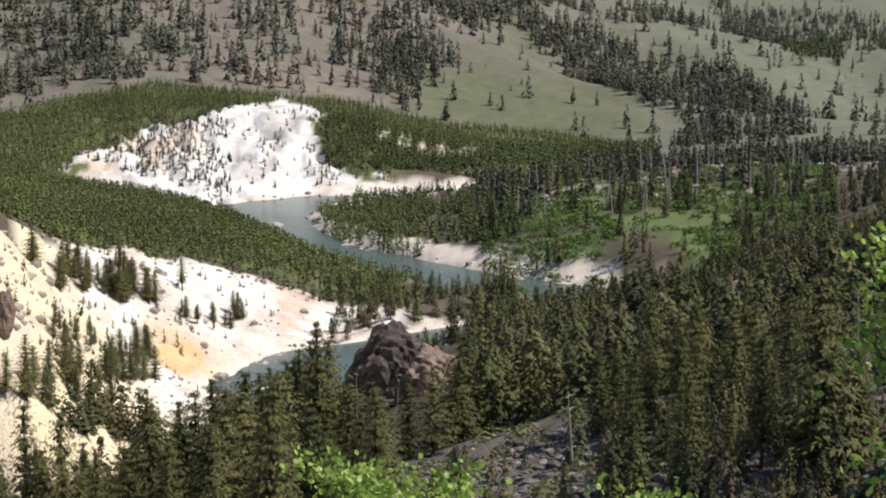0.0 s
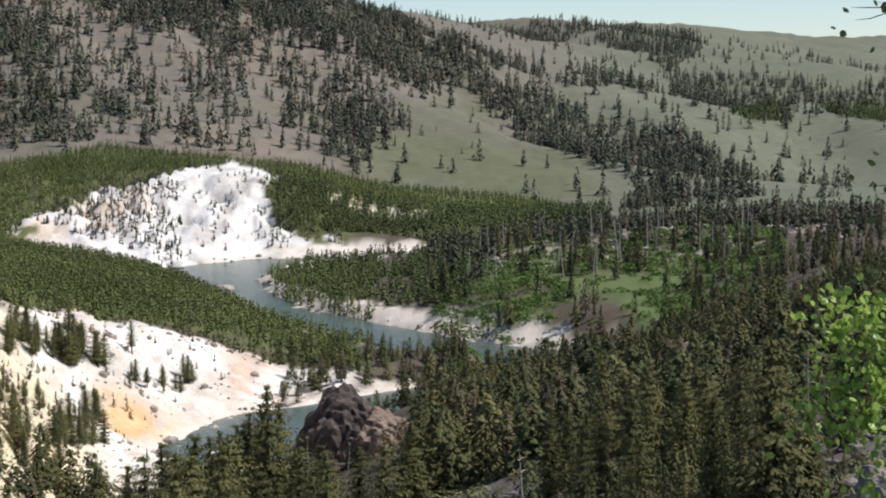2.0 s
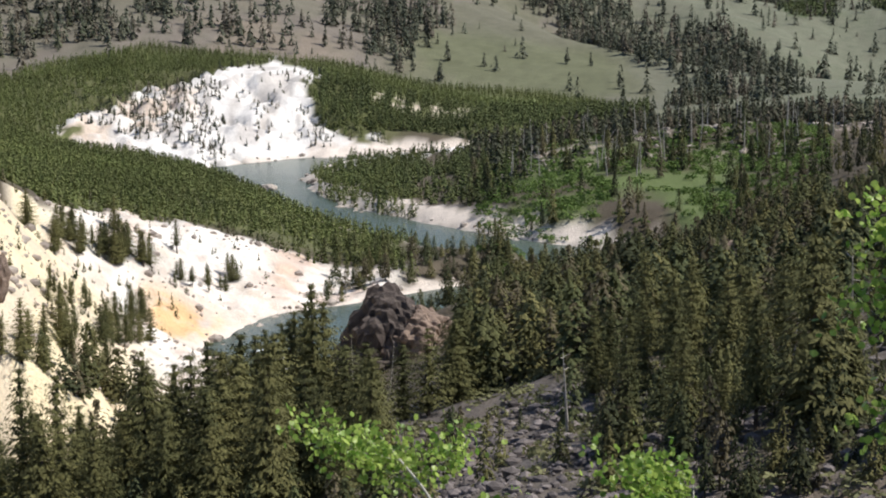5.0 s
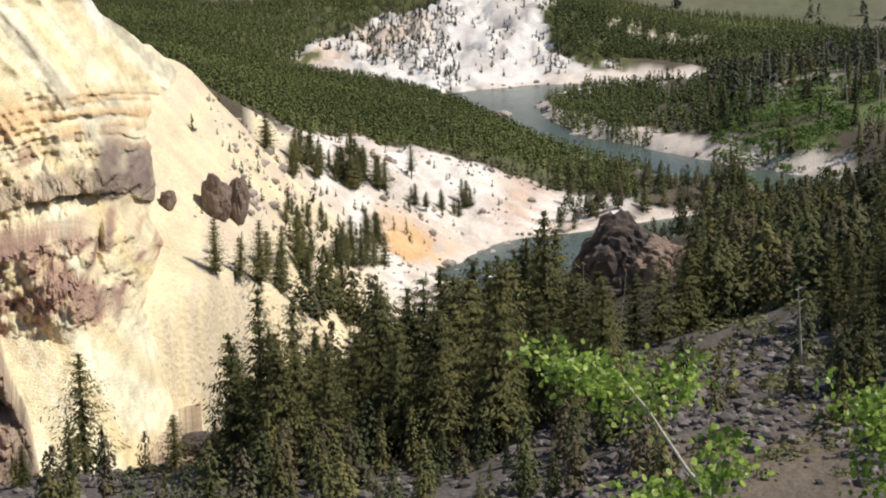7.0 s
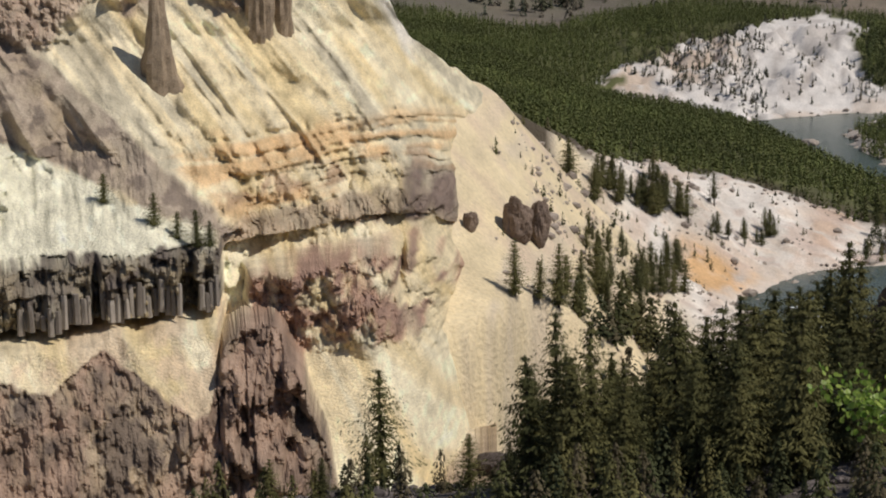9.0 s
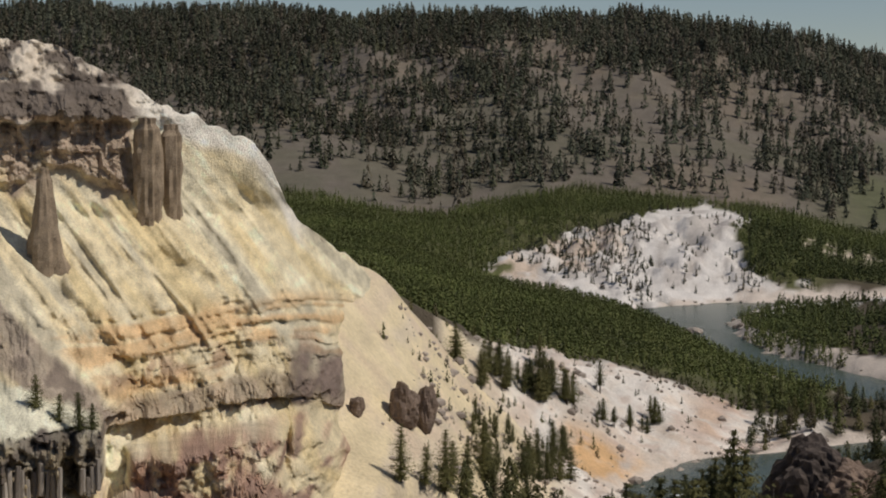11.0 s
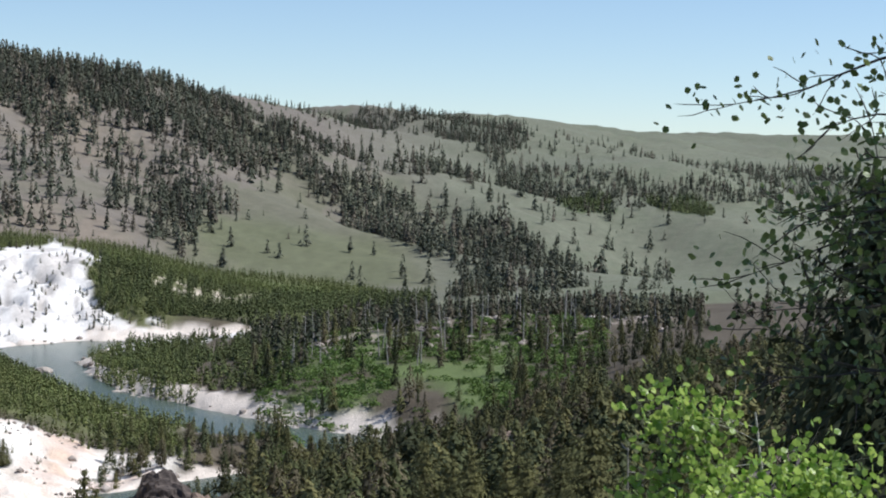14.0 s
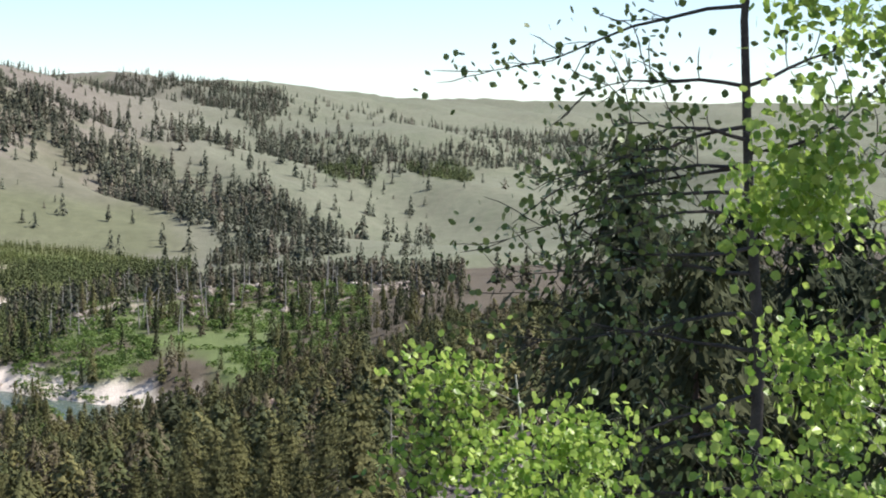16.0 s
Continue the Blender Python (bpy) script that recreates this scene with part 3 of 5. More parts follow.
    c = lerp(c, (0.125, 0.105, 0.09), crag * np.clip(0.8 + 0.25 * n2, 0, 1))
    low = 1 - ramp(z - np.interp(th, *PEAKS) - 0.5 * fbm(th / 0.5, z / 2.4, 63, 4), 0.0, 0.4)
    c = lerp(c, (0.225, 0.160, 0.125), low * np.clip(0.85 + 0.2 * n1, 0, 1))
    c = lerp(c, (0.40, 0.285, 0.215), low * ramp(n2 + n1, 0.0, 0.8) * 0.7)
    c = lerp(c, (0.13, 0.10, 0.09), low * ramp(-n1 - n2, 0.3, 0.9) * 0.7)
    n4 = fbm(th / 0.16, z / 0.9, 55, 3)
    return np.clip(1.08 * c * (1 + 0.12 * n2[..., None] + 0.12 * n4[..., None]), 0.02, 0.88)


cliff_turns = np.linspace(15.0, 36, 470)
share = np.linspace(0, 1, 370)
CT, CS = np.meshgrid(cliff_turns, share, indexing="ij")
CZ = 4 + CS * (cliff_top(CT) + 0.5 * fbm(CT / 0.4, CT * 0, 81, 3) - 4)
CR = cliff_reach(CT, CZ)
CX, CY = -np.sin(np.radians(CT)) * CR, np.cos(np.radians(CT)) * CR
na, nb = CX.shape
idx = np.arange(na * nb).reshape(na, nb)
faces = np.stack([idx[:-1, :-1], idx[:-1, 1:], idx[1:, 1:], idx[1:, :-1]], -1).reshape(-1, 4)
verts = np.stack([CX, CY, CZ], -1).reshape(-1, 3)
out = verts.reshape(na, nb, 3)[:, -1].copy()                       # the top runs back into the hill
s = (np.hypot(out[:, 0], out[:, 1]) + 40) / np.hypot(out[:, 0], out[:, 1])
out[:, 0] *= s
out[:, 1] *= s
out[:, 2] -= 12
back = na * nb + np.arange(na)
faces = np.concatenate([faces, np.stack([idx[:-1, -1], back[:-1], back[1:], idx[1:, -1]], -1)])
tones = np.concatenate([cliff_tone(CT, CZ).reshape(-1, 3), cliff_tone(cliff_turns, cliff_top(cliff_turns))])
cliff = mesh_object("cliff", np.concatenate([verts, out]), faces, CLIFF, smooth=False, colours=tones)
cliff.data.polygons.foreach_set("use_smooth", tones[faces[:, 0]].mean(1) > 0.44)          # soft talus, broken rock
COLUMN = surface("basalt_column", (0.19, 0.165, 0.142), tint=(0.46, 0.41, 0.355), by="object", scale=0.8, spread=0.4, bump=0.7)
col_rng = random.Random(8)
col_meshes = []
for k in range(4):
    V, F = [], []
    for j, (h, w) in enumerate(((0, 1.0), (0.45, 0.93), (0.8, 0.97), (1.0, 0.8))):
        V += [(w * math.cos(1.047 * q + 0.3 * k) * (1 + 0.1 * col_rng.uniform(-1, 1)), w * math.sin(1.047 * q + 0.3 * k), h) for q in range(6)]
        if j:
            F += [((j - 1) * 6 + q, (j - 1) * 6 + (q + 1) % 6, j * 6 + (q + 1) % 6, j * 6 + q) for q in range(6)]
    me = bpy.data.meshes.new("basalt_column")
    me.from_pydata(V, [], F + [tuple(range(18, 24))])
    me.materials.append(COLUMN)
    col_meshes.append(me)
turn = 23.75
while turn < 29.8:
    if 24.3 < turn < 24.9 or 27.3 < turn < 27.65:
        turn += 0.1
        continue
    tall = col_rng.uniform(3.2, 4.3) if col_rng.random() < 0.8 else col_rng.uniform(1.8, 3.0)
    foot = 39.2 + 0.4 * col_rng.uniform(-1, 1)
    reach = float(np.min(cliff_reach(np.full(8, turn), np.linspace(39.6, 42.3, 8)))) + 0.1
    ob = new("basalt_column", col_meshes[col_rng.randrange(4)])
    ob.parent = cliff
    w = col_rng.uniform(0.34, 0.5)
    ob.matrix_basis = Matrix.LocRotScale((-math.sin(radians(turn)) * reach, math.cos(radians(turn)) * reach, foot), Euler((col_rng.uniform(-0.04, 0.04), col_rng.uniform(-0.04, 0.04), col_rng.uniform(0, 6))), (w, w, tall))
    turn += math.degrees(w * 1.75 / reach) * col_rng.uniform(0.88, 1.08)
tagged(cliff, "cream and orange layered canyon cliff with dark ledges and gullies", "cliff", kind="structure")


# ---------------- trees ----------------
def conifer_arrays(rng, tall, wide, whorls, arms, tufts, size, bare=0.15, ragged=0.35, form=0.0):
    """Leaf triangles of a conifer's crown, as arrays."""
    V, F = [], []
    lumps = [[rng.uniform(0.62, 1.15) for _ in range(5)] for _ in range(7)]
    for k in range(whorls):
        u = (k + rng.random() * 0.9) / whorls
        h = tall * (bare + (1 - bare) * u)
        reach = wide * (((1 - form) * (1 - u) ** 0.8 + form * 0.85 * math.sin(3.1 * (0.16 + 0.82 * u)) ** 0.7) * (1 - ragged * rng.random()) + 0.07)
        if u < 0.12:
            reach *= 0.55 + 0.4 * rng.random()
        for j in range(arms):
            a = (2.4 * k + 6.283 * (j + rng.random() * 0.8) / arms) % 6.283
            L = reach * lumps[int(u * 6.99)][int(a / 1.257) % 5] * (0.75 + 0.4 * rng.random())
            if rng.random() < 0.14:
                L *= 0.45
            rise = -0.38 + 0.55 * u + rng.uniform(-0.15, 0.15)
            for q in range(tufts):
                f = (q + 0.5 + 0.6 * rng.random()) / tufts
                side = rng.uniform(-0.20, 0.20) * L * f
                p = Vector((math.cos(a) * L * f - math.sin(a) * side, math.sin(a) * L * f + math.cos(a) * side, h + rise * L * f + 0.20 * L * f * f + 0.30 * tall / whorls * rng.uniform(-1, 1)))
                s = size * (0.6 + 0.7 * rng.random()) * (1.1 - 0.35 * f) * (1.1 - 0.72 * u * (1 - 0.4 * form))
                out = Vector((math.cos(a) * 0.7 + rng.uniform(-0.45, 0.45), math.sin(a) * 0.7 + rng.uniform(-0.45, 0.45), 0.6 + rng.uniform(-0.35, 0.35))).normalized()
                d = Vector((math.cos(a) + rng.uniform(-0.7, 0.7), math.sin(a) + rng.uniform(-0.7, 0.7), rng.uniform(-0.7, 0.3)))
                d = (d - out * d.dot(out)).normalized()
                n = out.cross(d)
                i = len(V)
                V += [p - d * s * 0.7, p + n * s * 0.27 - out * 0.1 * s, p + d * s * 1.1 - out * 0.25 * s, p - n * s * 0.27 - out * 0.1 * s]
                F.append((i, i + 1, i + 2, i + 3))
    i = len(V)
    top = tall * 1.02
    V += [Vector((0.05 * wide, 0, top - 0.12 * tall)), Vector((0, 0, top - 0.16 * tall)), Vector((-0.05 * wide, 0.04 * wide, top - 0.12 * tall)), Vector((0, 0, top))]
    F.append((i, i + 1, i + 2, i + 3))
    return V, F


def clump_arrays(rng, wide, count, size, bare=0.08, form=0.2):
    """A crown one metre high of small outward-facing sprays, for trees seen from afar."""
    V, F = [], []
    lumps = [[rng.uniform(0.55, 1.2) for _ in range(4)] for _ in range(6)]
    for k in range(count):
        u = (k + rng.random()) / count
        u = u ** 1.3
        reach = wide * ((1 - form) * (1 - u) ** 0.9 + form * 0.85 * math.sin(3.1 * (0.16 + 0.82 * u)) ** 0.7 + 0.04)
        a = (2.4 * k + rng.uniform(-0.7, 0.7)) % 6.283
        if count > 20:
            reach *= lumps[int(u * 5.99)][int(a / 1.571) % 4]
        d = reach * (0.35 + 0.75 * rng.random())
        p = Vector((math.cos(a) * d, math.sin(a) * d, bare + (1 - bare) * u - 0.12 * d))
        n = Vector((math.cos(a) + rng.uniform(-0.45, 0.45), math.sin(a) + rng.uniform(-0.45, 0.45), 0.5 + rng.uniform(-0.35, 0.4))).normalized()
        t = n.cross(Vector((0, 0, 1))).normalized()
        up = t.cross(n)
        s = size * (0.65 + 0.7 * rng.random()) * (1.1 - 0.5 * u)
        i = len(V)
        V += [p + up * s * 0.8, p + t * s * 0.62 - up * s * 0.2, p - up * s * 0.75 + n * 0.35 * s, p - t * s * 0.62 - up * s * 0.2]
        F.append((i, i + 1, i + 2, i + 3))
    i = len(V)
    V += [Vector((0.035, 0, 0.88)), Vector((0, 0.02, 0.84)), Vector((-0.035, 0.01, 0.88)), Vector((0, 0, 1.02))]
    F.append((i, i + 1, i + 2, i + 3))
    return V, F


def trunk_arrays(tall, thick, sides=6):
    V, F = [], []
    for k, (h, w) in enumerate(((-0.4, 1.15), (0.3 * tall, 0.8), (0.7 * tall, 0.42), (0.99 * tall, 0.05))):
        for j in range(sides):
            a = 6.283 * j / sides
            V.append((thick * w * math.cos(a) + 0.05 * thick * k, thick * w * math.sin(a), h))
        if k:
            F += [((k - 1) * sides + j, (k - 1) * sides + (j + 1) % sides, k * sides + (j + 1) % sides, k * sides + j) for j in range(sides)]
    return V, F


rng = random.Random(4)


def conifer(tall, wide, whorls, arms, tufts, size, bare, form, label, x, y):
    root = tagged(new("conifer_tree"), label, "conifer tree", "conifers of the near forest")
    root.location = (x, y, height(x, y))
    mesh_object("trunk", *trunk_arrays(tall, 0.016 * tall), BARK, root)
    mesh_object("crown", *conifer_arrays(rng, tall, wide, whorls, arms, tufts, size, bare, 0.45, form), PINE, root)
    return root


def polar(th, r):
    return -math.sin(radians(th)) * r, math.cos(radians(th)) * r


KINDS = [
    (12.5, 3.7, 30, 9, 13, 0.36, 0.08, 0.10, "dark green conifer with a pointed crown"),
    (11.0, 4.0, 26, 9, 14, 0.36, 0.06, 0.35, "bushy olive-green conifer with low branches"),
    (13.5, 3.3, 26, 8, 12, 0.36, 0.26, 0.45, "slender pine with a bare lower trunk"),
    (9.5, 3.8, 24, 9, 13, 0.36, 0.05, 0.25, "short broad green conifer on the forest slope"),
    (12.0, 4.2, 22, 9, 14, 0.36, 0.12, 0.15, "ragged olive-green conifer with gaps between branches"),
    (11.5, 3.9, 24, 9, 13, 0.36, 0.20, 0.60, "round-topped pine with an open crown"),
]
near_spots = []
spots_rng = random.Random(9)
tries = 0
while len(near_spots) < 150 and tries < 20000:
    tries += 1
    th = spots_rng.uniform(-16, 14)
    r = math.sqrt(spots_rng.uniform(155 ** 2, 226 ** 2))
    x, y = polar(th, r)
    # open scree in places, and nothing at the foot of the pale slope
    if th > 2.5 and r < 161 or th > 12.5 and r > 205 or vnoise(x / 24, y / 24, 91) < (-0.55 if th > 2 else -0.05 if r > 195 else 0.12):
        continue
    if r < 197 and -4.8 < th < -0.4 or -0.3 < th < 4.2 and r > 196 or -18 < th < -13 and r < 176:
        continue
    if min([(x - p[0]) ** 2 + (y - p[1]) ** 2 for p in near_spots], default=99) < 4.2 ** 2:
        continue
    near_spots.append((x, y))
models = []
for k, (x, y) in enumerate(near_spots):
    if k < len(KINDS):
        models.append(conifer(*KINDS[k], x, y))
    else:
        m = models[spots_rng.randrange(len(KINDS))]
        s = spots_rng.uniform(0.55, 0.98) * (1.35 if turn_of(x, y) > 4 else 1.0)
        copy_thing(m, Matrix.LocRotScale((x, y, float(height(x, y))), Euler((spots_rng.uniform(-0.04, 0.04), spots_rng.uniform(-0.04, 0.04), spots_rng.uniform(0, 6.28))), None) @ Matrix.Diagonal((s * 1.25, s * 1.25, s * spots_rng.uniform(0.95, 1.15), 1)))


OLIVE = [(0.052, 0.060, 0.026), (0.078, 0.082, 0.032), (0.118, 0.110, 0.043), (0.068, 0.077, 0.030), (0.043, 0.050, 0.023), (0.092, 0.078, 0.046), (0.100, 0.098, 0.038)]
DUSKY = [(0.048, 0.055, 0.034), (0.075, 0.078, 0.045), (0.060, 0.063, 0.040), (0.100, 0.086, 0.060)]
FRESH = [(0.096, 0.115, 0.038), (0.109, 0.125, 0.042), (0.123, 0.135, 0.048), (0.087, 0.105, 0.035)]
# paler, greyer needles: distance haze mixed into the colour
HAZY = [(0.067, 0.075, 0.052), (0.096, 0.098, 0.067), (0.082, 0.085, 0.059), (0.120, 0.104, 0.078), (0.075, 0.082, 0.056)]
LODGEPOLE = [(0.072, 0.090, 0.034), (0.083, 0.101, 0.037), (0.092, 0.105, 0.040), (0.065, 0.078, 0.031)]
NEEDLES = surface("forest_needles", (0.1, 0.1, 0.05), tone=True, scale=0.4, spread=0.35, bump=0, translucent=0.07)


def forest(name, label, spots, kinds, palette, seed, low=6.0, high=9.0, full=1.0):
    """Many trees as one mesh: spots of (x, y), models drawn in array form."""
    rr = np.random.RandomState(seed)
    pys = random.Random(seed)
    shapes = []
    for k in kinds * 2:
        V, F = clump_arrays(pys, *k)
        tv, tf = ([(0.02, 0, -0.05), (-0.012, 0.018, -0.05), (-0.012, -0.018, -0.05), (0, 0, 0.9), (0, 0, 0.91), (0, 0.001, 0.9)], [(0, 1, 4, 3), (1, 2, 5, 4), (2, 0, 3, 5)]) if k[1] > 20 else ([], [])
        V = [tuple(v) for v in V] + tv
        F = F + [tuple(i + len(V) - len(tv) for i in f) for f in tf]
        shapes.append((np.array(V), np.array(F)))
    allv, allf, allc, base = [], [], [], 0
    spots = np.array(spots)
    palette = np.array(palette)
    zs = height(spots[:, 0], spots[:, 1])
    stands = 1 + 0.28 * fbm(spots[:, 0] / 45, spots[:, 1] / 45, 28, 3)
    for (x, y), z, stand in zip(spots, zs, stands):
        V, F = shapes[rr.randint(len(shapes))]
        s = rr.uniform(low, high)
        a = rr.uniform(0, 6.28)
        w = s * rr.uniform(0.85, 1.25) * full
        P = np.empty_like(V)
        P[:, 0] = x + w * (V[:, 0] * math.cos(a) - V[:, 1] * math.sin(a))
        P[:, 1] = y + w * (V[:, 0] * math.sin(a) + V[:, 1] * math.cos(a))
        P[:, 2] = z + s * V[:, 2]
        allv.append(P)
        tone = palette[rr.randint(len(palette))] * rr.uniform(0.8, 1.25) * stand
        allc.append(np.repeat(tone[None], len(V), 0))
        allf.append(F + base)
        base += len(V)
    ob = mesh_object(name, np.concatenate(allv), np.concatenate(allf), NEEDLES, colours=np.concatenate(allc))
    return tagged(ob, label, "trees", kind="stuff")


def scatter(count, th0, th1, r0, r1, keep, seed, gap=0.0):
    """Random places in a sector, kept by the chance that keep(turn, distance, x, y) gives, no closer than about gap."""
    rr = np.random.RandomState(seed)
    n = count * 14
    th, r = rr.uniform(th0, th1, n), np.sqrt(rr.uniform(r0 * r0, r1 * r1, n))
    x, y = -np.sin(np.radians(th)) * r, np.cos(np.radians(th)) * r
    good = np.nonzero(rr.rand(n) < keep(th, r, x, y))[0]
    if gap:
        _, first = np.unique(np.floor(x[good] / gap) * 1e5 + np.floor(y[good] / gap), return_index=True)
        good = good[np.sort(first)]
    return np.stack([x, y], 1)[good[:count]]


LOWPOLY = [(0.22, 22, 0.145, 0.06, 0.15), (0.26, 21, 0.155, 0.04, 0.4), (0.19, 23, 0.135, 0.12, 0.3), (0.28, 21, 0.155, 0.08, 0.65), (0.23, 22, 0.145, 0.05, 0.0)]
YOUNG = [(0.21, 15, 0.15, 0.04, 0.4), (0.25, 15, 0.16, 0.02, 0.5), (0.18, 14, 0.14, 0.06, 0.3), (0.23, 14, 0.15, 0.04, 0.6)]
TINY = [(0.24, 15, 0.20, 0.04, 0.2), (0.28, 14, 0.21, 0.02, 0.4), (0.22, 15, 0.19, 0.06, 0.1)]
MIDPOLY = [(0.28, 210, 0.060, 0.07, 0.25), (0.31, 210, 0.062, 0.05, 0.55), (0.25, 180, 0.060, 0.22, 0.65), (0.32, 210, 0.062, 0.06, 0.40), (0.23, 180, 0.058, 0.10, 0.10), (0.29, 190, 0.062, 0.14, 0.70)]


def on_land(x, y):
    return river_gap(x, y)


def slope_wood(th, r, x, y):
    """How thickly conifers stand on the near valley side."""
    edge = np.interp(th, [-30, -13, -9.5, -7, -4, -1, 0.2, 0.6, 3.4, 3.6, 7, 13], [480, 480, 410, 345, 330, 400, 450, 450, 272, 262, 245, 232])
    thick = vnoise(x / 30, y / 30, 92) + 0.6 * vnoise(x / 9, y / 9, 86) > np.interp(r, [230, 320], [0.02, -0.35])
    bare = (th < -17) & (r < 240) | (th > -0.6) & (th < 4.0) & (r > 200)
    return np.where(thick, 1, 0.05) * (r < edge) * ~bare


forest("forest_slope", "dense dark conifers covering the near valley side", scatter(520, -30, 13, 212, 275, slope_wood, 5, 4.4), MIDPOLY, OLIVE, 5, 4.5, 11.0, 1.28)
forest("forest_lower_slope", "smaller olive-green conifers lower down the valley side", scatter(1500, -30, 4, 275, 480, slope_wood, 16, 3.4), MIDPOLY, OLIVE, 16, 3.0, 7.5, 1.25)


def terrace(th, r, x, y):
    edge = np.interp(th, [-3, 0.4, 0.6, 3.3, 7, 10, 12.6, 15, 18.5], [640, 640, 522, 540, 548, 528, 482, 432, 405])
    rim = np.interp(th, *GREEN_EDGE) + 9 * vnoise(x / 40, y / 40, 93)
    out = (on_land(x, y) < np.where(r < 780, 5, 10)) | (r < edge + 10 * vnoise(x / 15, y / 15, 94)) | (th < 1.2 + vnoise(x / 12, y / 12, 88)) | ((th < 9.5) & (r > 1032)) | (r > rim) | inside(th, r, WHITE_BANK)
    return np.where(vnoise(x / 40, y / 40, 95) > -0.75, 1, 0.3) * ~out


forest("young_forest_terrace", "dense young green lodgepole forest on the river terrace", scatter(15500, 0.5, 19, 420, 1170, terrace, 6, 2.1), YOUNG, FRESH, 6, 2.8, 5.4)
forest("young_forest_upper", "band of dense young green forest below the hillside", scatter(
    6200, -6.5, 12.5, 1035, 1190, lambda th, r, x, y: ~inside(th + 0.15 * vnoise(x / 17, y / 17, 95), r + 8 * vnoise(x / 20, y / 20, 96), WHITE_BANK) * (on_land(x, y) > 12) * (r > np.interp(th, [-6.5, 2.0, 2.6, 9, 10, 12.5], [1062, 1062, 1040, 1030, 1030, 1300])) * (r < np.interp(th, *GREEN_EDGE) + 6 * vnoise(x / 30, y / 30, 89)) * ~((th > -3.2) & (th < -0.5) & (r > 1126) & (r < 1143)), 7, 2.8), YOUNG, FRESH, 7, 3.0, 5.2)
forest("lodgepole_stand", "dark green lodgepole stand on the low far bank", scatter(
    2600, -6.5, 3.6, 980, 1064, lambda th, r, x, y: (on_land(x, y) > 13) * ~inside(th, r, WHITE_BANK) * np.where((r > 1018) & (th > -1.6) & (th < 2.1), np.where(vnoise(th / 0.22 + r / 40, r / 90, 94) > 0.15, 0.30, 0.01), 1), 9, 2.8), YOUNG, LODGEPOLE, 9, 4.0, 7.5)
forest("young_forest_point", "young green conifers on the inner bank of the bend", scatter(
    950, -2.5, 4.2, 640, 900, lambda th, r, x, y: (on_land(x, y) > 14) * (x > np.interp(y, [655, 684, 728, 776, 870], [28, 5, -33, -47, -56])) * np.where(vnoise(x / 18, y / 18, 90) > -0.45, 1, 0.1), 8, 3.2), TINY, LODGEPOLE, 8, 3.0, 6.0)
forest("forest_bottomland", "conifers and brush along the far river bank", scatter(
    700, -15, -1.0, 760, 1075, lambda th, r, x, y: (on_land(x, y) > 14) * (r < np.interp(th, [-7, -5], [1075, 985])) * np.where(vnoise(x / 30, y / 30, 85) > 0, 0.5, 0.08), 10, 4.2), LOWPOLY, DUSKY, 10, 5.0, 11.0)
forest("forest_rim", "dark conifers along the rocky rim", scatter(
    170, -28, -1.5, 690, 800, lambda th, r, x, y: np.where(vnoise(x / 25, y / 25, 97) > -0.1, 1, 0.15), 11, 5.0), LOWPOLY, DUSKY, 11, 6.0, 13.0)
forest("forest_meadow", "scattered tall narrow conifers on the green valley floor", scatter(
    160, -15, -0.8, 560, 740, lambda th, r, x, y: np.where(th < -9, 0.8, 0.6) * (on_land(x, y) > 10) * np.where(vnoise(x / 22, y / 22, 84) > -0.2, 1, 0.15), 12, 6.0), MIDPOLY, OLIVE, 12, 5.0, 12.5, 0.75)
forest("forest_bank", "dark conifers crowding the near bank of the river", scatter(
    320, -12, -0.9, 385, 545, lambda th, r, x, y: (on_land(x, y) > 7) * np.where(vnoise(x / 20, y / 20, 83) > -0.5, 1, 0.2), 17, 4.6), MIDPOLY, OLIVE, 17, 6.0, 11.0, 1.1)


def hillside(th, r, x, y):
    """How thickly conifers stand on the slopes behind the river."""
    n = vnoise(x / 75, y / 110, 98) + 0.7 * vnoise(x / 24, y / 30, 100)
    d = 0.15 + 0.75 * ramp(n, -0.1, 0.7)
    d = d * (0.30 + 0.70 * ramp(r, 1210, 1330)) * np.where(th < -2.0, 0.30, 1.0)
    t, q = th + 0.35 * vnoise(x / 40, y / 40, 101), r + 22 * vnoise(x / 30, y / 30, 104)
    d = np.where(inside(t, q, SKYLINE_WOOD) | inside(t, q, SPUR_WOOD), 1.5, d)
    d = np.where(inside(t, q, SPUR_FOOT), 0.35 + 0.6 * ramp(n, -0.2, 0.5), d)
    d = np.where(inside(t, q, SLOPE_GROUP), 0.9 * ramp(n, -0.6, 0.2), d)
    d = np.where(inside(t, q, BARE_SAGE), 0.015, d)
    d = d + 0.7 * np.exp(-((r - 1660) / 90) ** 2) * ramp(th, -0.5, 1)
    d = np.where((th < -8.0) & (r > 1120) & ~inside(t, q, SPUR_FOOT), 0.05, d)
    return d * (r > np.interp(th, *GREEN_EDGE) + 6)


def ridge(th, r, x, y):
    """How thickly they stand on the far grassy ridge."""
    t, q = th + 0.3 * vnoise(x / 60, y / 60, 105), r + 40 * vnoise(x / 50, y / 50, 106)
    d = 0.03 + 0.10 * ramp(vnoise(x / 60, y / 90, 107), 0.2, 0.8)
    d = np.where(inside(t, q, RIDGE_BELT) | inside(t, q, LOWER_BELT), 1.0, d)
    d = np.where(inside(t, q, FAR_BELT), 0.5, d)
    return np.where((th > -0.5) & (r < 2000) | (r > 2600), 0, d)


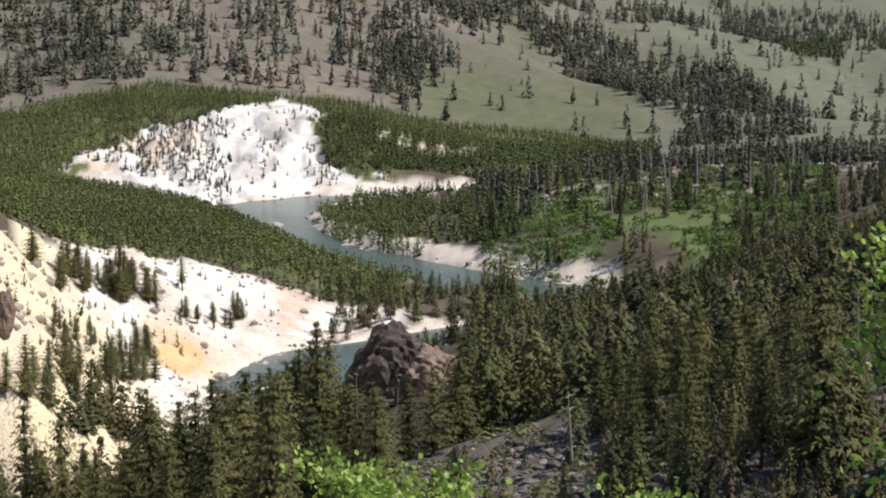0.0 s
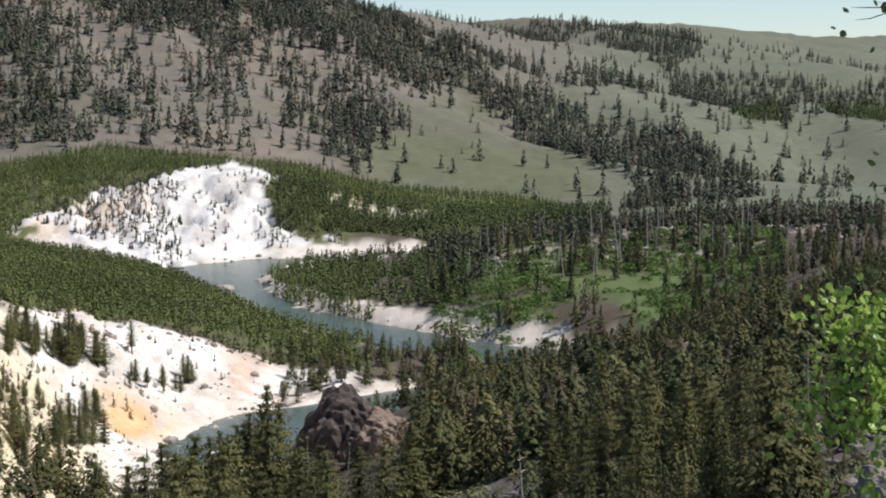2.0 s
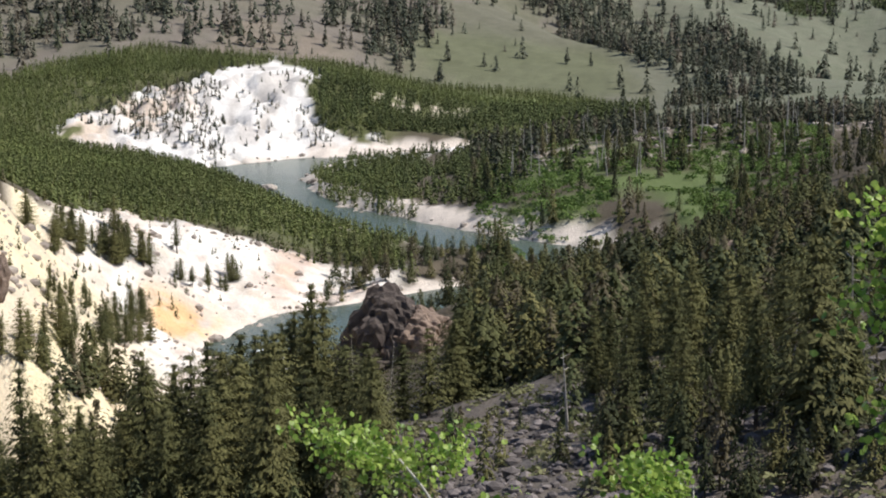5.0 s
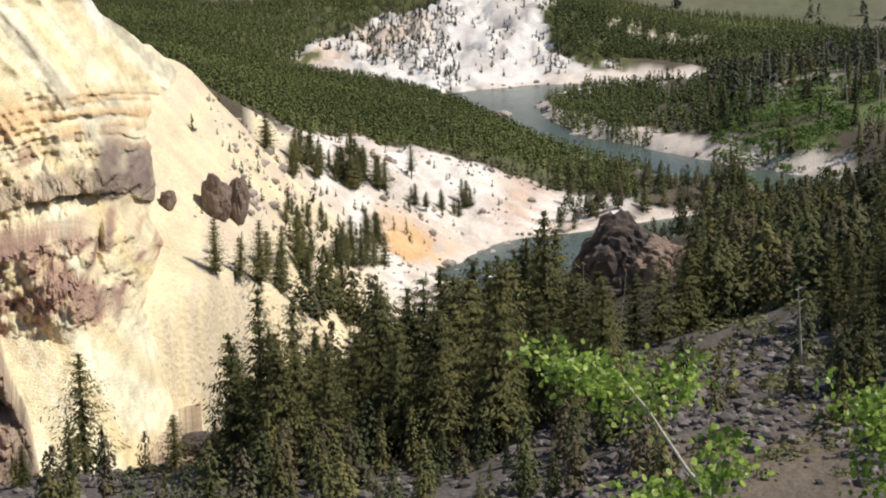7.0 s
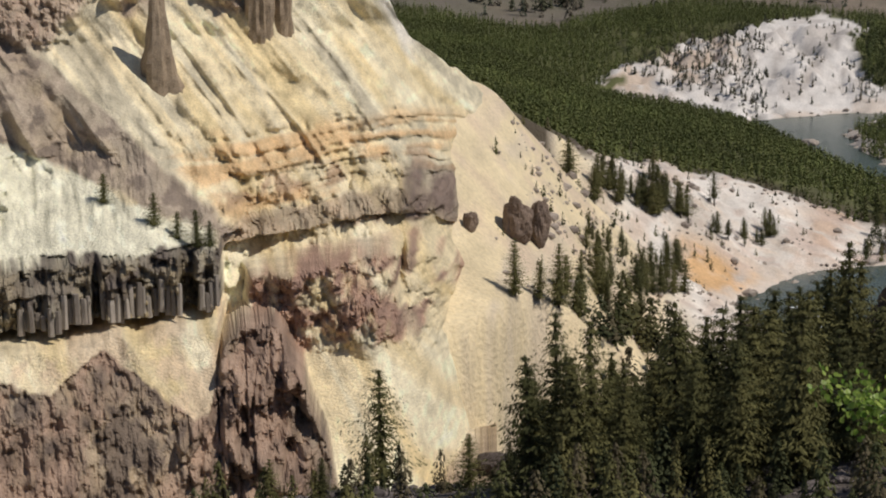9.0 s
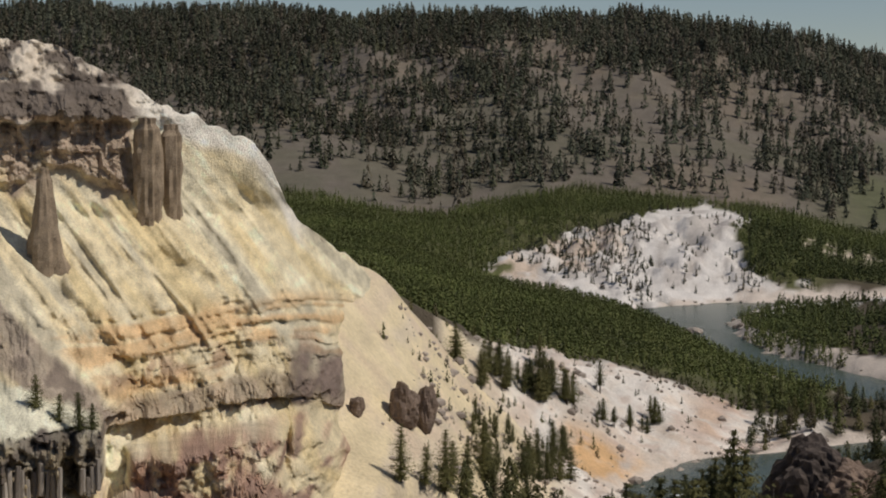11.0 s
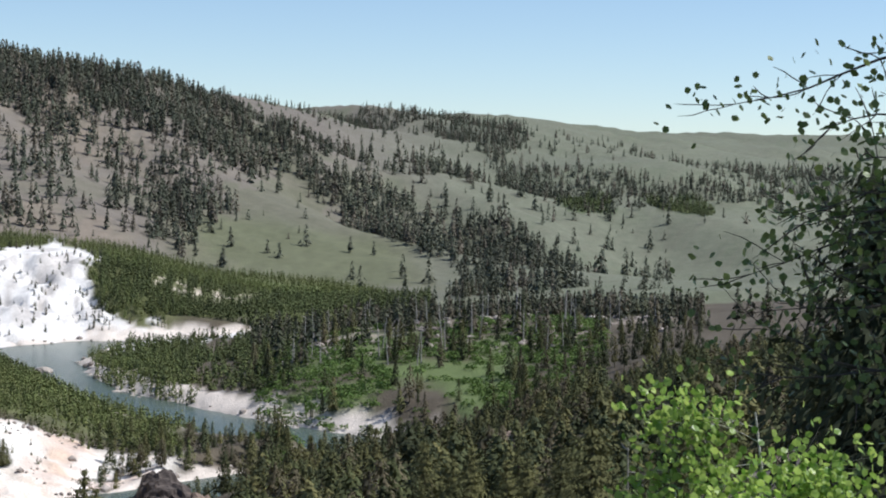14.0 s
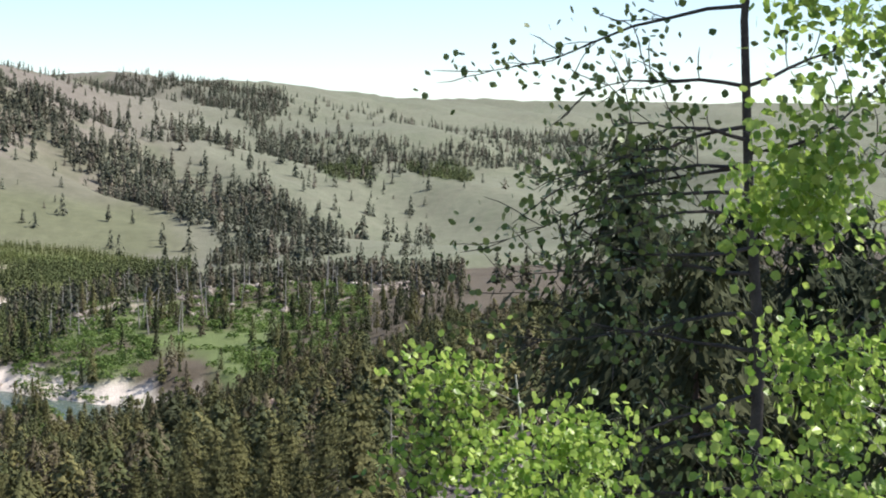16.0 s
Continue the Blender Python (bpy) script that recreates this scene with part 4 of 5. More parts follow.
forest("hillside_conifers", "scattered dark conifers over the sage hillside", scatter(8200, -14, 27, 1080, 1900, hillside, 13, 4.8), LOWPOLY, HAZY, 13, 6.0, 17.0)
forest("hillside_wood", "dense dark conifers on the hillside behind the cliff", scatter(
    1500, 7.5, 27, 1120, 1800, lambda th, r, x, y: np.where(vnoise(x / 60, y / 90, 102) + 0.6 * vnoise(x / 22, y / 26, 103) > 0.05, 1, 0.08) * ramp(th, 7.5, 11) * (r > np.interp(th, *GREEN_EDGE) + 40), 15, 5.0), LOWPOLY, DUSKY, 15, 8.0, 16.0)
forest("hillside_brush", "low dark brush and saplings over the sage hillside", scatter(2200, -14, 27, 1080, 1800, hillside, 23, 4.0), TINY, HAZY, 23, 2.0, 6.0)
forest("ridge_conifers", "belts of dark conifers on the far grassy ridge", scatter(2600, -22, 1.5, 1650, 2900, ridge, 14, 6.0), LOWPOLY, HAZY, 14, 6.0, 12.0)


# ---------------- rocks ----------------
def land_z(x, y):
    """The height of ground or cliff, whichever lies on top."""
    th, r = float(turn_of(x, y)), math.hypot(x, y)
    z = float(height(x, y))
    if 15.0 < th < 36:
        zz = np.linspace(4, float(cliff_top(np.float64(th))), 300)
        inside = zz[cliff_reach(np.full(300, th), zz) <= r]
        if len(inside):
            z = max(z, float(inside.max()))
    return z


def rock_mesh(name, sx, sy, sz, seed, material, parent=None, detail=3, jag=0.28, label=""):
    bm = bmesh.new()
    bmesh.ops.create_icosphere(bm, subdivisions=detail, radius=1)
    off = Vector((seed * 7.3, seed * 3.1, seed * 1.7))
    for v in bm.verts:
        d = v.co.copy()
        k = 1 + jag * noise.noise(d * 1.3 + off) + 0.6 * jag * noise.noise(d * 3.1 + off) + 0.3 * jag * noise.noise(d * 7 + off)
        cut = min(1.0, 0.86 / max(abs(d.x), abs(d.y), abs(d.z), 0.5) + 0.10)
        v.co = Vector((d.x * sx, d.y * sy, d.z * sz)) * k * cut
    return part(name, bm, material, parent, label)


def boulder(th, r, sx, sy, sz, seed, label, material=BASALT, sink=0.25, turn=0.0, detail=4, lean=0.0, name="boulder", group=""):
    x, y = polar(th, r)
    ob = rock_mesh(name, sx, sy, sz, seed, material, None, detail)
    ob.matrix_basis = pose(x, y, land_z(x, y) + sz * (1 - sink) * 0.8, 0, lean, th + turn)
    return tagged(ob, label, "rock", group)


UMBER = surface("umber_rock", (0.17, 0.125, 0.10), tint=(0.27, 0.20, 0.155), scale=0.35, spread=0.4, bump=0.9)
VIOLET = surface("grey_violet_rock", (0.15, 0.13, 0.125), tint=(0.25, 0.22, 0.21), scale=0.6, spread=0.45, bump=0.9)
boulder(14.27, 313, 2.6, 2.6, 4.3, 3, "tall dark brown boulder, one of a pair on the yellow slope", UMBER, 0.2, lean=-3, group="twin boulders")
boulder(13.62, 318, 2.1, 2.4, 4.5, 8, "narrow leaning dark boulder, one of a pair on the yellow slope", UMBER, 0.2, lean=5, group="twin boulders")


def spire(name, th, out, z0, z1, wide, top, seed, label, lean=0.0):
    """A pillar of weathered rock standing off the cliff's face."""
    reach = float(np.median(cliff_reach(np.full(9, th), np.linspace(z0, z0 + 5, 9)))) - out
    bm = bmesh.new()
    rows_, sides = 26, 22
    rings_ = []
    for k in range(rows_):
        u = k / (rows_ - 1)
        w = (wide + (top - wide) * u ** 0.8) * (1 if u < 0.94 else 0.7)
        ring = []
        for j in range(sides):
            a = 6.283 * j / sides
            d = Vector((math.cos(a), math.sin(a), 0))
            q = w * (1 + 0.35 * noise.noise(Vector((d.x * 1.6, d.y * 1.6, u * 1.6 + seed))) + 0.30 * noise.noise(Vector((d.x * 4, d.y * 4, u * 5 + seed))) + 0.07 * noise.noise(Vector((d.x * 9, d.y * 9, u * 22 + seed))))
            ring.append(bm.verts.new((d.x * q + lean * u, d.y * q * 0.9, (z1 - z0 + 8) * u - 8 + 0.25 * noise.noise(d * 3 + Vector((0, 0, seed))))))
        if rings_:
            for j in range(sides):
                bm.faces.new((rings_[-1][j], rings_[-1][(j + 1) % sides], ring[(j + 1) % sides], ring[j]))
        rings_.append(ring)
    bm.faces.new(rings_[-1])
    ob = part(name, bm, PILLAR, None)
    ob.matrix_basis = pose(*polar(th, reach), z0, 0, 0, th)
    return tagged(ob, label, "rock pillar", "rock pillars of the cliff")


PILLAR = surface("pillar_rock", (0.25, 0.19, 0.135), tint=(0.42, 0.33, 0.235), scale=0.5, spread=0.4, bump=0.9)
spire("rock_pillar", 22.2, 0.3, 72.5, 87.6, 2.4, 2.1, 3, "tall brown rock pillar under the dark cap rock")
spire("rock_pillar", 21.45, 0.2, 72.0, 86.6, 2.1, 1.7, 5, "slender brown rock pillar standing off the cliff edge")
spire("rock_spire", 25.2, 2.8, 66.5, 80.0, 4.2, 0.9, 9, "tapering brown rock spire standing on the cream slope", -0.4)
boulder(15.75, 304, 1.2, 1.2, 1.9, 12, "small pale brown boulder below the cliff ledge", UMBER)
boulder(15.1, 248, 2.6, 2.0, 1.6, 5, "dark boulder lying on the pale talus slope", BASALT)
boulder(16.9, 212, 1.4, 1.2, 0.9, 6, "dark weathered boulder at the foot of the talus", BASALT)

# the dark crag above the river: a steep shaded face on one side, a brown slope on the other
crag = tagged(new("rock_crag"), "dark crag with a steep shaded face above the river", "rock")
cx, cy = polar(1.55, 296)
crag.matrix_basis = pose(cx, cy, float(height(cx, cy)) - 1.0, 0, 0, 1.6)


def crag_part(name, wide, deep, profile, seed, material, x0, y0, label=""):
    bm = bmesh.new()
    bmesh.ops.create_icosphere(bm, subdivisions=5, radius=1)
    off = Vector((seed * 5.1, seed * 2.3, seed))
    for v in bm.verts:
        d = v.co.copy()
        k = 0.92 + 0.34 * (0.45 - abs(noise.noise(d * 2.2 + off))) + 0.26 * (0.4 - abs(noise.noise(d * 5 + off))) + 0.10 * noise.noise(d * 11 + off) - 0.08 * round(2.4 * noise.noise(Vector((d.x * 4, d.y * 4, d.z * 2)) + off))
        x = wide * d.x * k
        top = float(np.interp(d.x * wide, *profile))
        v.co = Vector((x + x0, deep * d.y * k + y0, d.z ** 0.6 * top * (0.6 + 0.4 * k) if d.z > 0 else d.z * 5))
    return part(name, bm, material, crag, label)


crag_part("rock_face", 9.0, 7.0, ([-9, -7.5, -5, -3, -1, 2, 4, 7, 9], [2, 5, 9.5, 12.6, 13.6, 13.2, 11.5, 8.5, 6]), 3, BASALT, -0.6, 0)
crag_part("rock_shoulder", 8.5, 8.0, ([-8.5, -5, -1, 3, 8.5], [3, 9.5, 10.5, 8.5, 4]), 7, UMBER, 5.6, -1.5, "brown weathered shoulder")
crag_part("rock_foot", 9.0, 5.0, ([-9, -4, 0, 9], [1, 3.0, 4.6, 4]), 9, BASALT, -6.0, -4.5)

# weathered outcrops at the edge of the near forest
for th, r, sx, sy, sz, sd, lb in ((-15.2, 146, 3.0, 3.0, 4.0, 31, "fluted grey-violet outcrop in the scree"), (-16.6, 150, 3.2, 3.4, 6.0, 32, "dark overhanging outcrop above grey scree"),
                                  (-17.9, 143, 3.0, 3.0, 3.4, 33, "grey-violet outcrop with a rough broken face"),
                                  (-9.2, 300, 3.2, 3.0, 3.4, 35, "rounded pale brown outcrop among tree tops")):
    boulder(th, r, sx, sy, sz, sd, lb, VIOLET if sd != 35 else UMBER, 0.3, name="rock_outcrop")


def rock_field(name, label, spots, low, high, material, seed):
    """Loose stones as one mesh."""
    rr = np.random.RandomState(seed)
    bm = bmesh.new()
    bmesh.ops.create_icosphere(bm, subdivisions=1, radius=1)
    base = np.array([v.co[:] for v in bm.verts])
    tri = np.array([[v.index for v in f.verts] for f in bm.faces])
    bm.free()
    V, F, n = [], [], 0
    for (x, y), z in zip(spots, height(spots[:, 0], spots[:, 1])):
        s = low * (high / low) ** (rr.rand() ** 2.2)
        a = rr.uniform(0, 6.28)
        P = base * (1 + 0.35 * (rr.rand(len(base), 1) - 0.5)) * np.array((1.2, 0.9, 0.75)) * s
        Q = P.copy()
        Q[:, 0], Q[:, 1] = P[:, 0] * math.cos(a) - P[:, 1] * math.sin(a) + x, P[:, 0] * math.sin(a) + P[:, 1] * math.cos(a) + y
        Q[:, 2] += z + 0.2 * s
        V.append(Q)
        F.append(tri + n)
        n += len(base)
    return tagged(mesh_object(name, np.concatenate(V), np.concatenate(F), material), label, "stones", kind="stuff")


STONE = surface("scree_stone", (0.085, 0.074, 0.071), tint=(0.23, 0.20, 0.192), by="island", scale=0.8, spread=0.4, bump=0.5)
PALE_STONE = surface("pale_stone", (0.26, 0.22, 0.19), tint=(0.46, 0.40, 0.35), by="island", scale=0.6, spread=0.3, bump=0.4)
rock_field("scree", "loose dark grey scree stones on the near slope", scatter(9000, -20, 27, 132, 200, lambda th, r, x, y: np.where(vnoise(x / 9, y / 9, 110) > -0.25, 1, 0.15), 31), 0.14, 0.9, STONE, 31)
rock_field("slope_stones", "loose stones on the yellow slope", scatter(260, 6, 15, 232, 430, lambda th, r, x, y: np.where(vnoise(x / 14, y / 14, 112) > 0.1, 1, 0.15) * (on_land(x, y) > 14), 34), 0.15, 0.9, PALE_STONE, 34)
rock_field("slope_rubble", "pale broken stones on the white slope", scatter(330, 2.8, 13.5, 300, 545, lambda th, r, x, y: np.where(vnoise(x / 16, y / 16, 113) > 0.1, 1, 0.12) * (on_land(x, y) > 12) * (r < np.interp(th, [2.8, 7, 10, 13.5], [545, 540, 522, 455])), 35), 0.25, 1.5, PALE_STONE, 35)
rock_field("rim_rubble", "pale broken rock along the valley rim", scatter(480, -14, -1.5, 690, 775, lambda th, r, x, y: np.where(vnoise(x / 20, y / 20, 111) > 0.0, 1, 0.15), 32), 0.4, 1.9, PALE_STONE, 32)
rock_field("bank_stones", "pale boulders along the water's edge", scatter(260, -3, 9, 395, 960, lambda th, r, x, y: (np.abs(on_land(x, y) - 5.5) < 3.5), 33), 0.5, 2.2, PALE_STONE, 33)

# white water over stones at the foot of the pool
FOAM = surface("foam", (0.80, 0.83, 0.83), rough=0.7, spread=0.12, scale=1.5, bump=0.6)
foam_rng = random.Random(77)
bm = bmesh.new()
for k in range(80):
    th, r = foam_rng.uniform(4.4, 6.0), foam_rng.uniform(396, 436)
    x, y = polar(th, r)
    if on_land(x, y) > -2:
        continue
    w, d = foam_rng.uniform(0.3, 1.5), foam_rng.uniform(0.2, 0.8)
    ring = [bm.verts.new((x + w * math.cos(a) * foam_rng.uniform(0.6, 1.2), y + d * math.sin(a) * foam_rng.uniform(0.6, 1.2), 0.06)) for a in [6.283 * q / 9 for q in range(9)]]
    tip = bm.verts.new((x, y, foam_rng.uniform(0.2, 0.5)))
    for q in range(9):
        bm.faces.new((ring[q], ring[(q + 1) % 9], tip))
tagged(part("rapids", bm, FOAM, None), "white foaming rapids where the river leaves the pool", "rapids", kind="stuff")
for th, r, sd in ((5.35, 412, 1), (5.0, 402, 2), (5.7, 424, 4)):
    x, y = polar(th, r)
    ob = rock_mesh("river_rock", 1.7, 1.2, 1.0, sd, BASALT, None, 3)
    ob.location = (x, y, 0.15)
    tagged(ob, "dark wet rock standing in the rapids", "rock", "rocks in the rapids")
bx_, by_ = polar(5.3, 800)
ob = rock_mesh("river_rock", 4.2, 3.2, 2.0, 9, PALE_STONE, None, 3)
ob.location = (bx_, by_, 0.6)
tagged(ob, "pale boulder standing in the river bend", "rock")

# ---------------- conifers on the pale slope ----------------
slope_rng = random.Random(21)


def plant(model, th, r, tall, own=None):
    x, y = polar(th, r)
    s = tall / own
    w = s * slope_rng.uniform(1.3, 1.65)
    return copy_thing(model, Matrix.LocRotScale((x, y, land_z(x, y)), Euler((0, slope_rng.uniform(-0.03, 0.03), slope_rng.uniform(0, 6.28))), None) @ Matrix.Diagonal((w, w, s, 1)))


OWN = [k[0] for k in KINDS]
SINGLES = [(18.7, 183, 12.6, 4), (16.45, 214, 5.6, 0), (15.9, 216, 5.4, 1), (15.35, 217, 6.6, 0), (14.15, 232, 10.5, 0), (13.35, 240, 8, 3), (12.65, 226, 14, 0), (11.9, 246, 9.5, 1),
           (13.0, 262, 8.0, 2), (11.3, 236, 12, 4), (10.6, 250, 10, 0), (22.3, 176, 5.0, 4), (20.6, 177, 4.2, 1), (15.9, 179, 5.5, 3), (14.6, 181, 4.8, 2), (9.9, 262, 9, 0), (14.38, 288, 9.2, 0), (13.6, 294, 6.0, 1), (13.0, 296, 10.5, 0), (8.17, 500, 9.0, 2), (10.06, 482, 9.0, 0), (6.48, 500, 7.5, 0), (6.62, 504, 6.5, 2), (27.1, 250, 4.2, 1), (25.6, 243.5, 4.4, 3), (24.9, 242.5, 3.8, 1), (24.3, 241.5, 5.2, 1), (23.9, 241.5, 3.6, 3)]
for th, r, tall, kind in SINGLES:
    tagged(plant(models[kind], th, r, tall, OWN[kind]), "lone conifer with spaced branches beside the pale talus", group="conifers on the pale slope")
TALL = [(9.2, 190, 16, 1), (8.5, 196, 15, 0), (7.9, 186, 16.5, 4), (7.3, 192, 17.5, 0), (6.8, 200, 17, 1), (6.2, 190, 17, 4), (5.8, 197, 16.5, 0), (5.2, 189, 16, 1),
        (4.7, 196, 16, 2), (4.2, 203, 14.5, 4), (3.55, 200, 16, 0), (3.0, 192, 12, 1), (2.4, 205, 10, 3), (8.8, 180, 13, 4), (7.0, 178, 14, 1), (5.5, 176, 13, 2), (4.4, 180, 12, 4),
        (10.2, 206, 14, 1), (11.0, 214, 13, 0), (14.3, 236, 11, 4), (13.9, 238, 8, 1), (13.2, 232, 13, 0), (12.6, 228, 14, 4), (12.2, 236, 10, 1), (11.7, 230, 12, 0), (11.3, 224, 11, 1), (10.8, 232, 10, 4),
        (10.4, 222, 12, 0), (9.8, 226, 11, 1), (12.9, 215, 9, 1), (11.9, 210, 10, 4), (13.6, 208, 8, 3), (9.2, 215, 12, 0), (8.6, 218, 12, 4), (10.9, 203, 10, 3), (13.8, 222, 10, 1), (13.0, 246, 11, 0), (12.4, 250, 9, 4), (11.6, 244, 11, 1), (11.1, 252, 10, 0),
        (10.5, 246, 11, 4), (10.0, 240, 12, 1), (9.5, 234, 12, 0), (12.0, 222, 12, 1), (10.6, 214, 13, 4), (13.4, 220, 9, 3), (9.0, 228, 12, 1), (8.4, 236, 11, 0), (-11.7, 153, 16, 1), (1.2, 210, 9, 1), (0.4, 206, 10, 4), (6.5, 184, 15, 3), (9.8, 196, 13, 4)]
for th, r, tall, kind in TALL:
    tagged(plant(models[kind], th, r, tall, OWN[kind]), "tall bushy olive-green conifer above the river pool", group="conifers of the near forest")
# lines of trees across the pale slope: turns, distances, count, heights
LINES = [((9.0, 10.1, 10.9, 11.7, 12.7), (482, 470, 466, 458, 396), 34, 5.5, 9.5, 4), ((10.7, 11.5, 12.2), (386, 362, 350), 10, 3.5, 5.5, 5),
         ((9.0, 9.7, 10.6), (396, 380, 358), 17, 5.5, 8.5, 9), ((11.2, 12.2, 13.0), (342, 318, 298), 9, 5.5, 8.0, 6), ((6.2, 7.2, 8.3), (500, 488, 478), 12, 2.5, 6.0, 6)]
for turns_, reaches, count, low, high, stray in LINES:
    for _ in range(count):
        th = slope_rng.uniform(turns_[0], turns_[-1])
        r = float(np.interp(th, turns_, reaches)) + slope_rng.gauss(0, stray)
        k = slope_rng.randrange(5)
        tagged(plant(models[k], th, r, slope_rng.uniform(low, high), OWN[k]), "small dark conifer rooted on the pale bare slope", group="conifers on the pale slope")
forest("slope_saplings", "scattered saplings and shrubs on the white slopes", scatter(
    280, 3, 15, 300, 560, lambda th, r, x, y: (on_land(x, y) > 12) * np.where(vnoise(x / 18, y / 18, 120) > 0.2, 1, 0.12), 41, 2.4), LOWPOLY, OLIVE, 41, 0.8, 3.4)
forest("talus_conifers", "conifers crowding the foot of the pale talus", scatter(
    215, 6.5, 15.2, 196, 340, lambda th, r, x, y: np.where(vnoise(x / 13, y / 13, 123) > -0.1, 1, 0.12) * np.where(r > np.interp(th, [7, 9, 12, 15.2], [300, 300, 275, 225]), 0.5, 1) * (r < np.interp(th, [6.5, 9, 10.5, 12, 13.5, 15.2], [318, 338, 340, 312, 282, 228])), 45, 3.8), MIDPOLY, OLIVE, 45, 5.5, 11.0, 1.3)
forest("bank_conifers", "conifers on the bank behind the crag", scatter(
    110, -2.2, 3.6, 440, 560, lambda th, r, x, y: on_land(x, y) > 8, 46, 4.0), MIDPOLY, OLIVE, 46, 3.5, 8.5)
forest("scree_saplings", "young conifers growing out of the near scree", scatter(
    330, -14, 27, 138, 186, lambda th, r, x, y: np.where(vnoise(x / 12, y / 12, 122) > 0, 1, 0.25) * np.where((th < -0.4) & (th > -4.8), 0.15, np.where(th > 13.5, 0.12, 1)), 43, 2.6), MIDPOLY, OLIVE, 43, 1.5, 6.5)
forest("young_forest_patches", "dark green patches of young forest on the far slope", scatter(
    700, -16, -9.5, 1640, 1900, lambda th, r, x, y: inside(th, r, YOUNG_PLOT) | inside(th, r, YOUNG_PLOT_B), 44, 4.0), TINY, LODGEPOLE, 44, 4, 7)
forest("far_bank_conifers", "small dark conifers dotted over the far white bank", scatter(
    640, 2.0, 11.6, 905, 1175, lambda th, r, x, y: (on_land(x, y) > 14) * inside(th, r, WHITE_BANK) * (r > np.interp(th, [6, 8, 10, 11.6], [880, 935, 950, 955])) * np.where(vnoise(x / 22, y / 22, 121) + 0.5 * vnoise(x / 8, y / 8, 119) > np.where(th > 6.6, -0.45, 0.15), np.where((th > 6.6) | (th < 3.9), 1.0, 0.18), 0.03), 42, 2.6), TINY, DUSKY, 42, 1.8, 4.4)


# ---------------- snags ----------------
BRANCH = bpy.data.meshes.new("branch")
BRANCH.from_pydata([(0, 0, 0.06), (0, 0.05, -0.03), (0, -0.05, -0.03), (1, 0.1, 0.1), (1, 0.12, 0.08), (1, 0.09, 0.08)], [], [(0, 1, 4, 3), (1, 2, 5, 4), (2, 0, 3, 5)])
BRANCH.materials.append(DEAD)


def snag(x, y, tall, seed):
    rr = random.Random(seed)
    root = tagged(new("dead_tree"), "bare grey standing dead tree trunk", "dead tree", "dead standing trees")
    root.location = (x, y, land_z(x, y))
    mesh_object("trunk", *trunk_arrays(tall, 0.018 * tall), DEAD, root)
    for k in range(6):
        ob = new("branch", BRANCH)
        ob.parent = root
        ob.matrix_basis = Matrix.Translation((0, 0, tall * rr.uniform(0.3, 0.92))) @ Euler((0, rr.uniform(-0.5, 0.3), rr.uniform(0, 6.28))).to_matrix().to_4x4() @ Matrix.Scale(tall * rr.uniform(0.06, 0.13), 4)
    root.rotation_euler = (rr.uniform(-0.1, 0.1), rr.uniform(-0.1, 0.1), rr.uniform(0, 6))
    return root


for k in range(26):
    th, r = slope_rng.uniform(-16, 12), slope_rng.uniform(165, 262)
    snag(*polar(th, r), slope_rng.uniform(5, 11), 300 + k)
for k in range(44):
    th, r = slope_rng.uniform(-14, -2), slope_rng.uniform(670, 775)
    snag(*polar(th, r), slope_rng.uniform(10, 17), 340 + k)
for th, r, tall in ((2.6, 296, 9), (1.9, 300, 8), (20.4, 178, 3.5), (19.3, 176, 3.0)):
    snag(*polar(th, r), tall, int(th * 10))


# ---------------- brush of the near slope and the meadow ----------------
def shrub_shape(seed, count=60, size=0.16):
    rr = random.Random(seed)
    V, F = [], []
    for k in range(count):
        d = Vector((rr.gauss(0, 1), rr.gauss(0, 1), abs(rr.gauss(0, 0.8)))).normalized() * rr.uniform(0.55, 1.0)
        d.z *= 0.8
        u = Vector((rr.uniform(-1, 1), rr.uniform(-1, 1), rr.uniform(-1, 1))).normalized()
        w = u.cross(d).normalized()
        s = size * rr.uniform(0.7, 1.3)
        i = len(V)
        V += [d - u * s, d + w * s * 0.7, d + u * s, d - w * s * 0.7]
        F.append((i, i + 1, i + 2, i + 3))
    return np.array([v[:] for v in V]), np.array(F)


def brush(name, label, spots, low, high, material, seed):
    rr = np.random.RandomState(seed)
    shapes = [shrub_shape(seed + k) for k in range(4)]
    V, F, n = [], [], 0
    for (x, y), z in zip(spots, height(spots[:, 0], spots[:, 1])):
        P, f = shapes[rr.randint(4)]
        s, a = rr.uniform(low, high), rr.uniform(0, 6.28)
        Q = P * np.array((s * rr.uniform(0.9, 1.5), s * rr.uniform(0.9, 1.5), s * rr.uniform(0.7, 1.2)))
        Q = np.stack([Q[:, 0] * math.cos(a) - Q[:, 1] * math.sin(a) + x, Q[:, 0] * math.sin(a) + Q[:, 1] * math.cos(a) + y, Q[:, 2] + z], 1)
        V.append(Q)
        F.append(f + n)
        n += len(P)
    return tagged(mesh_object(name, np.concatenate(V), np.concatenate(F), material), label, "shrubs", kind="stuff")


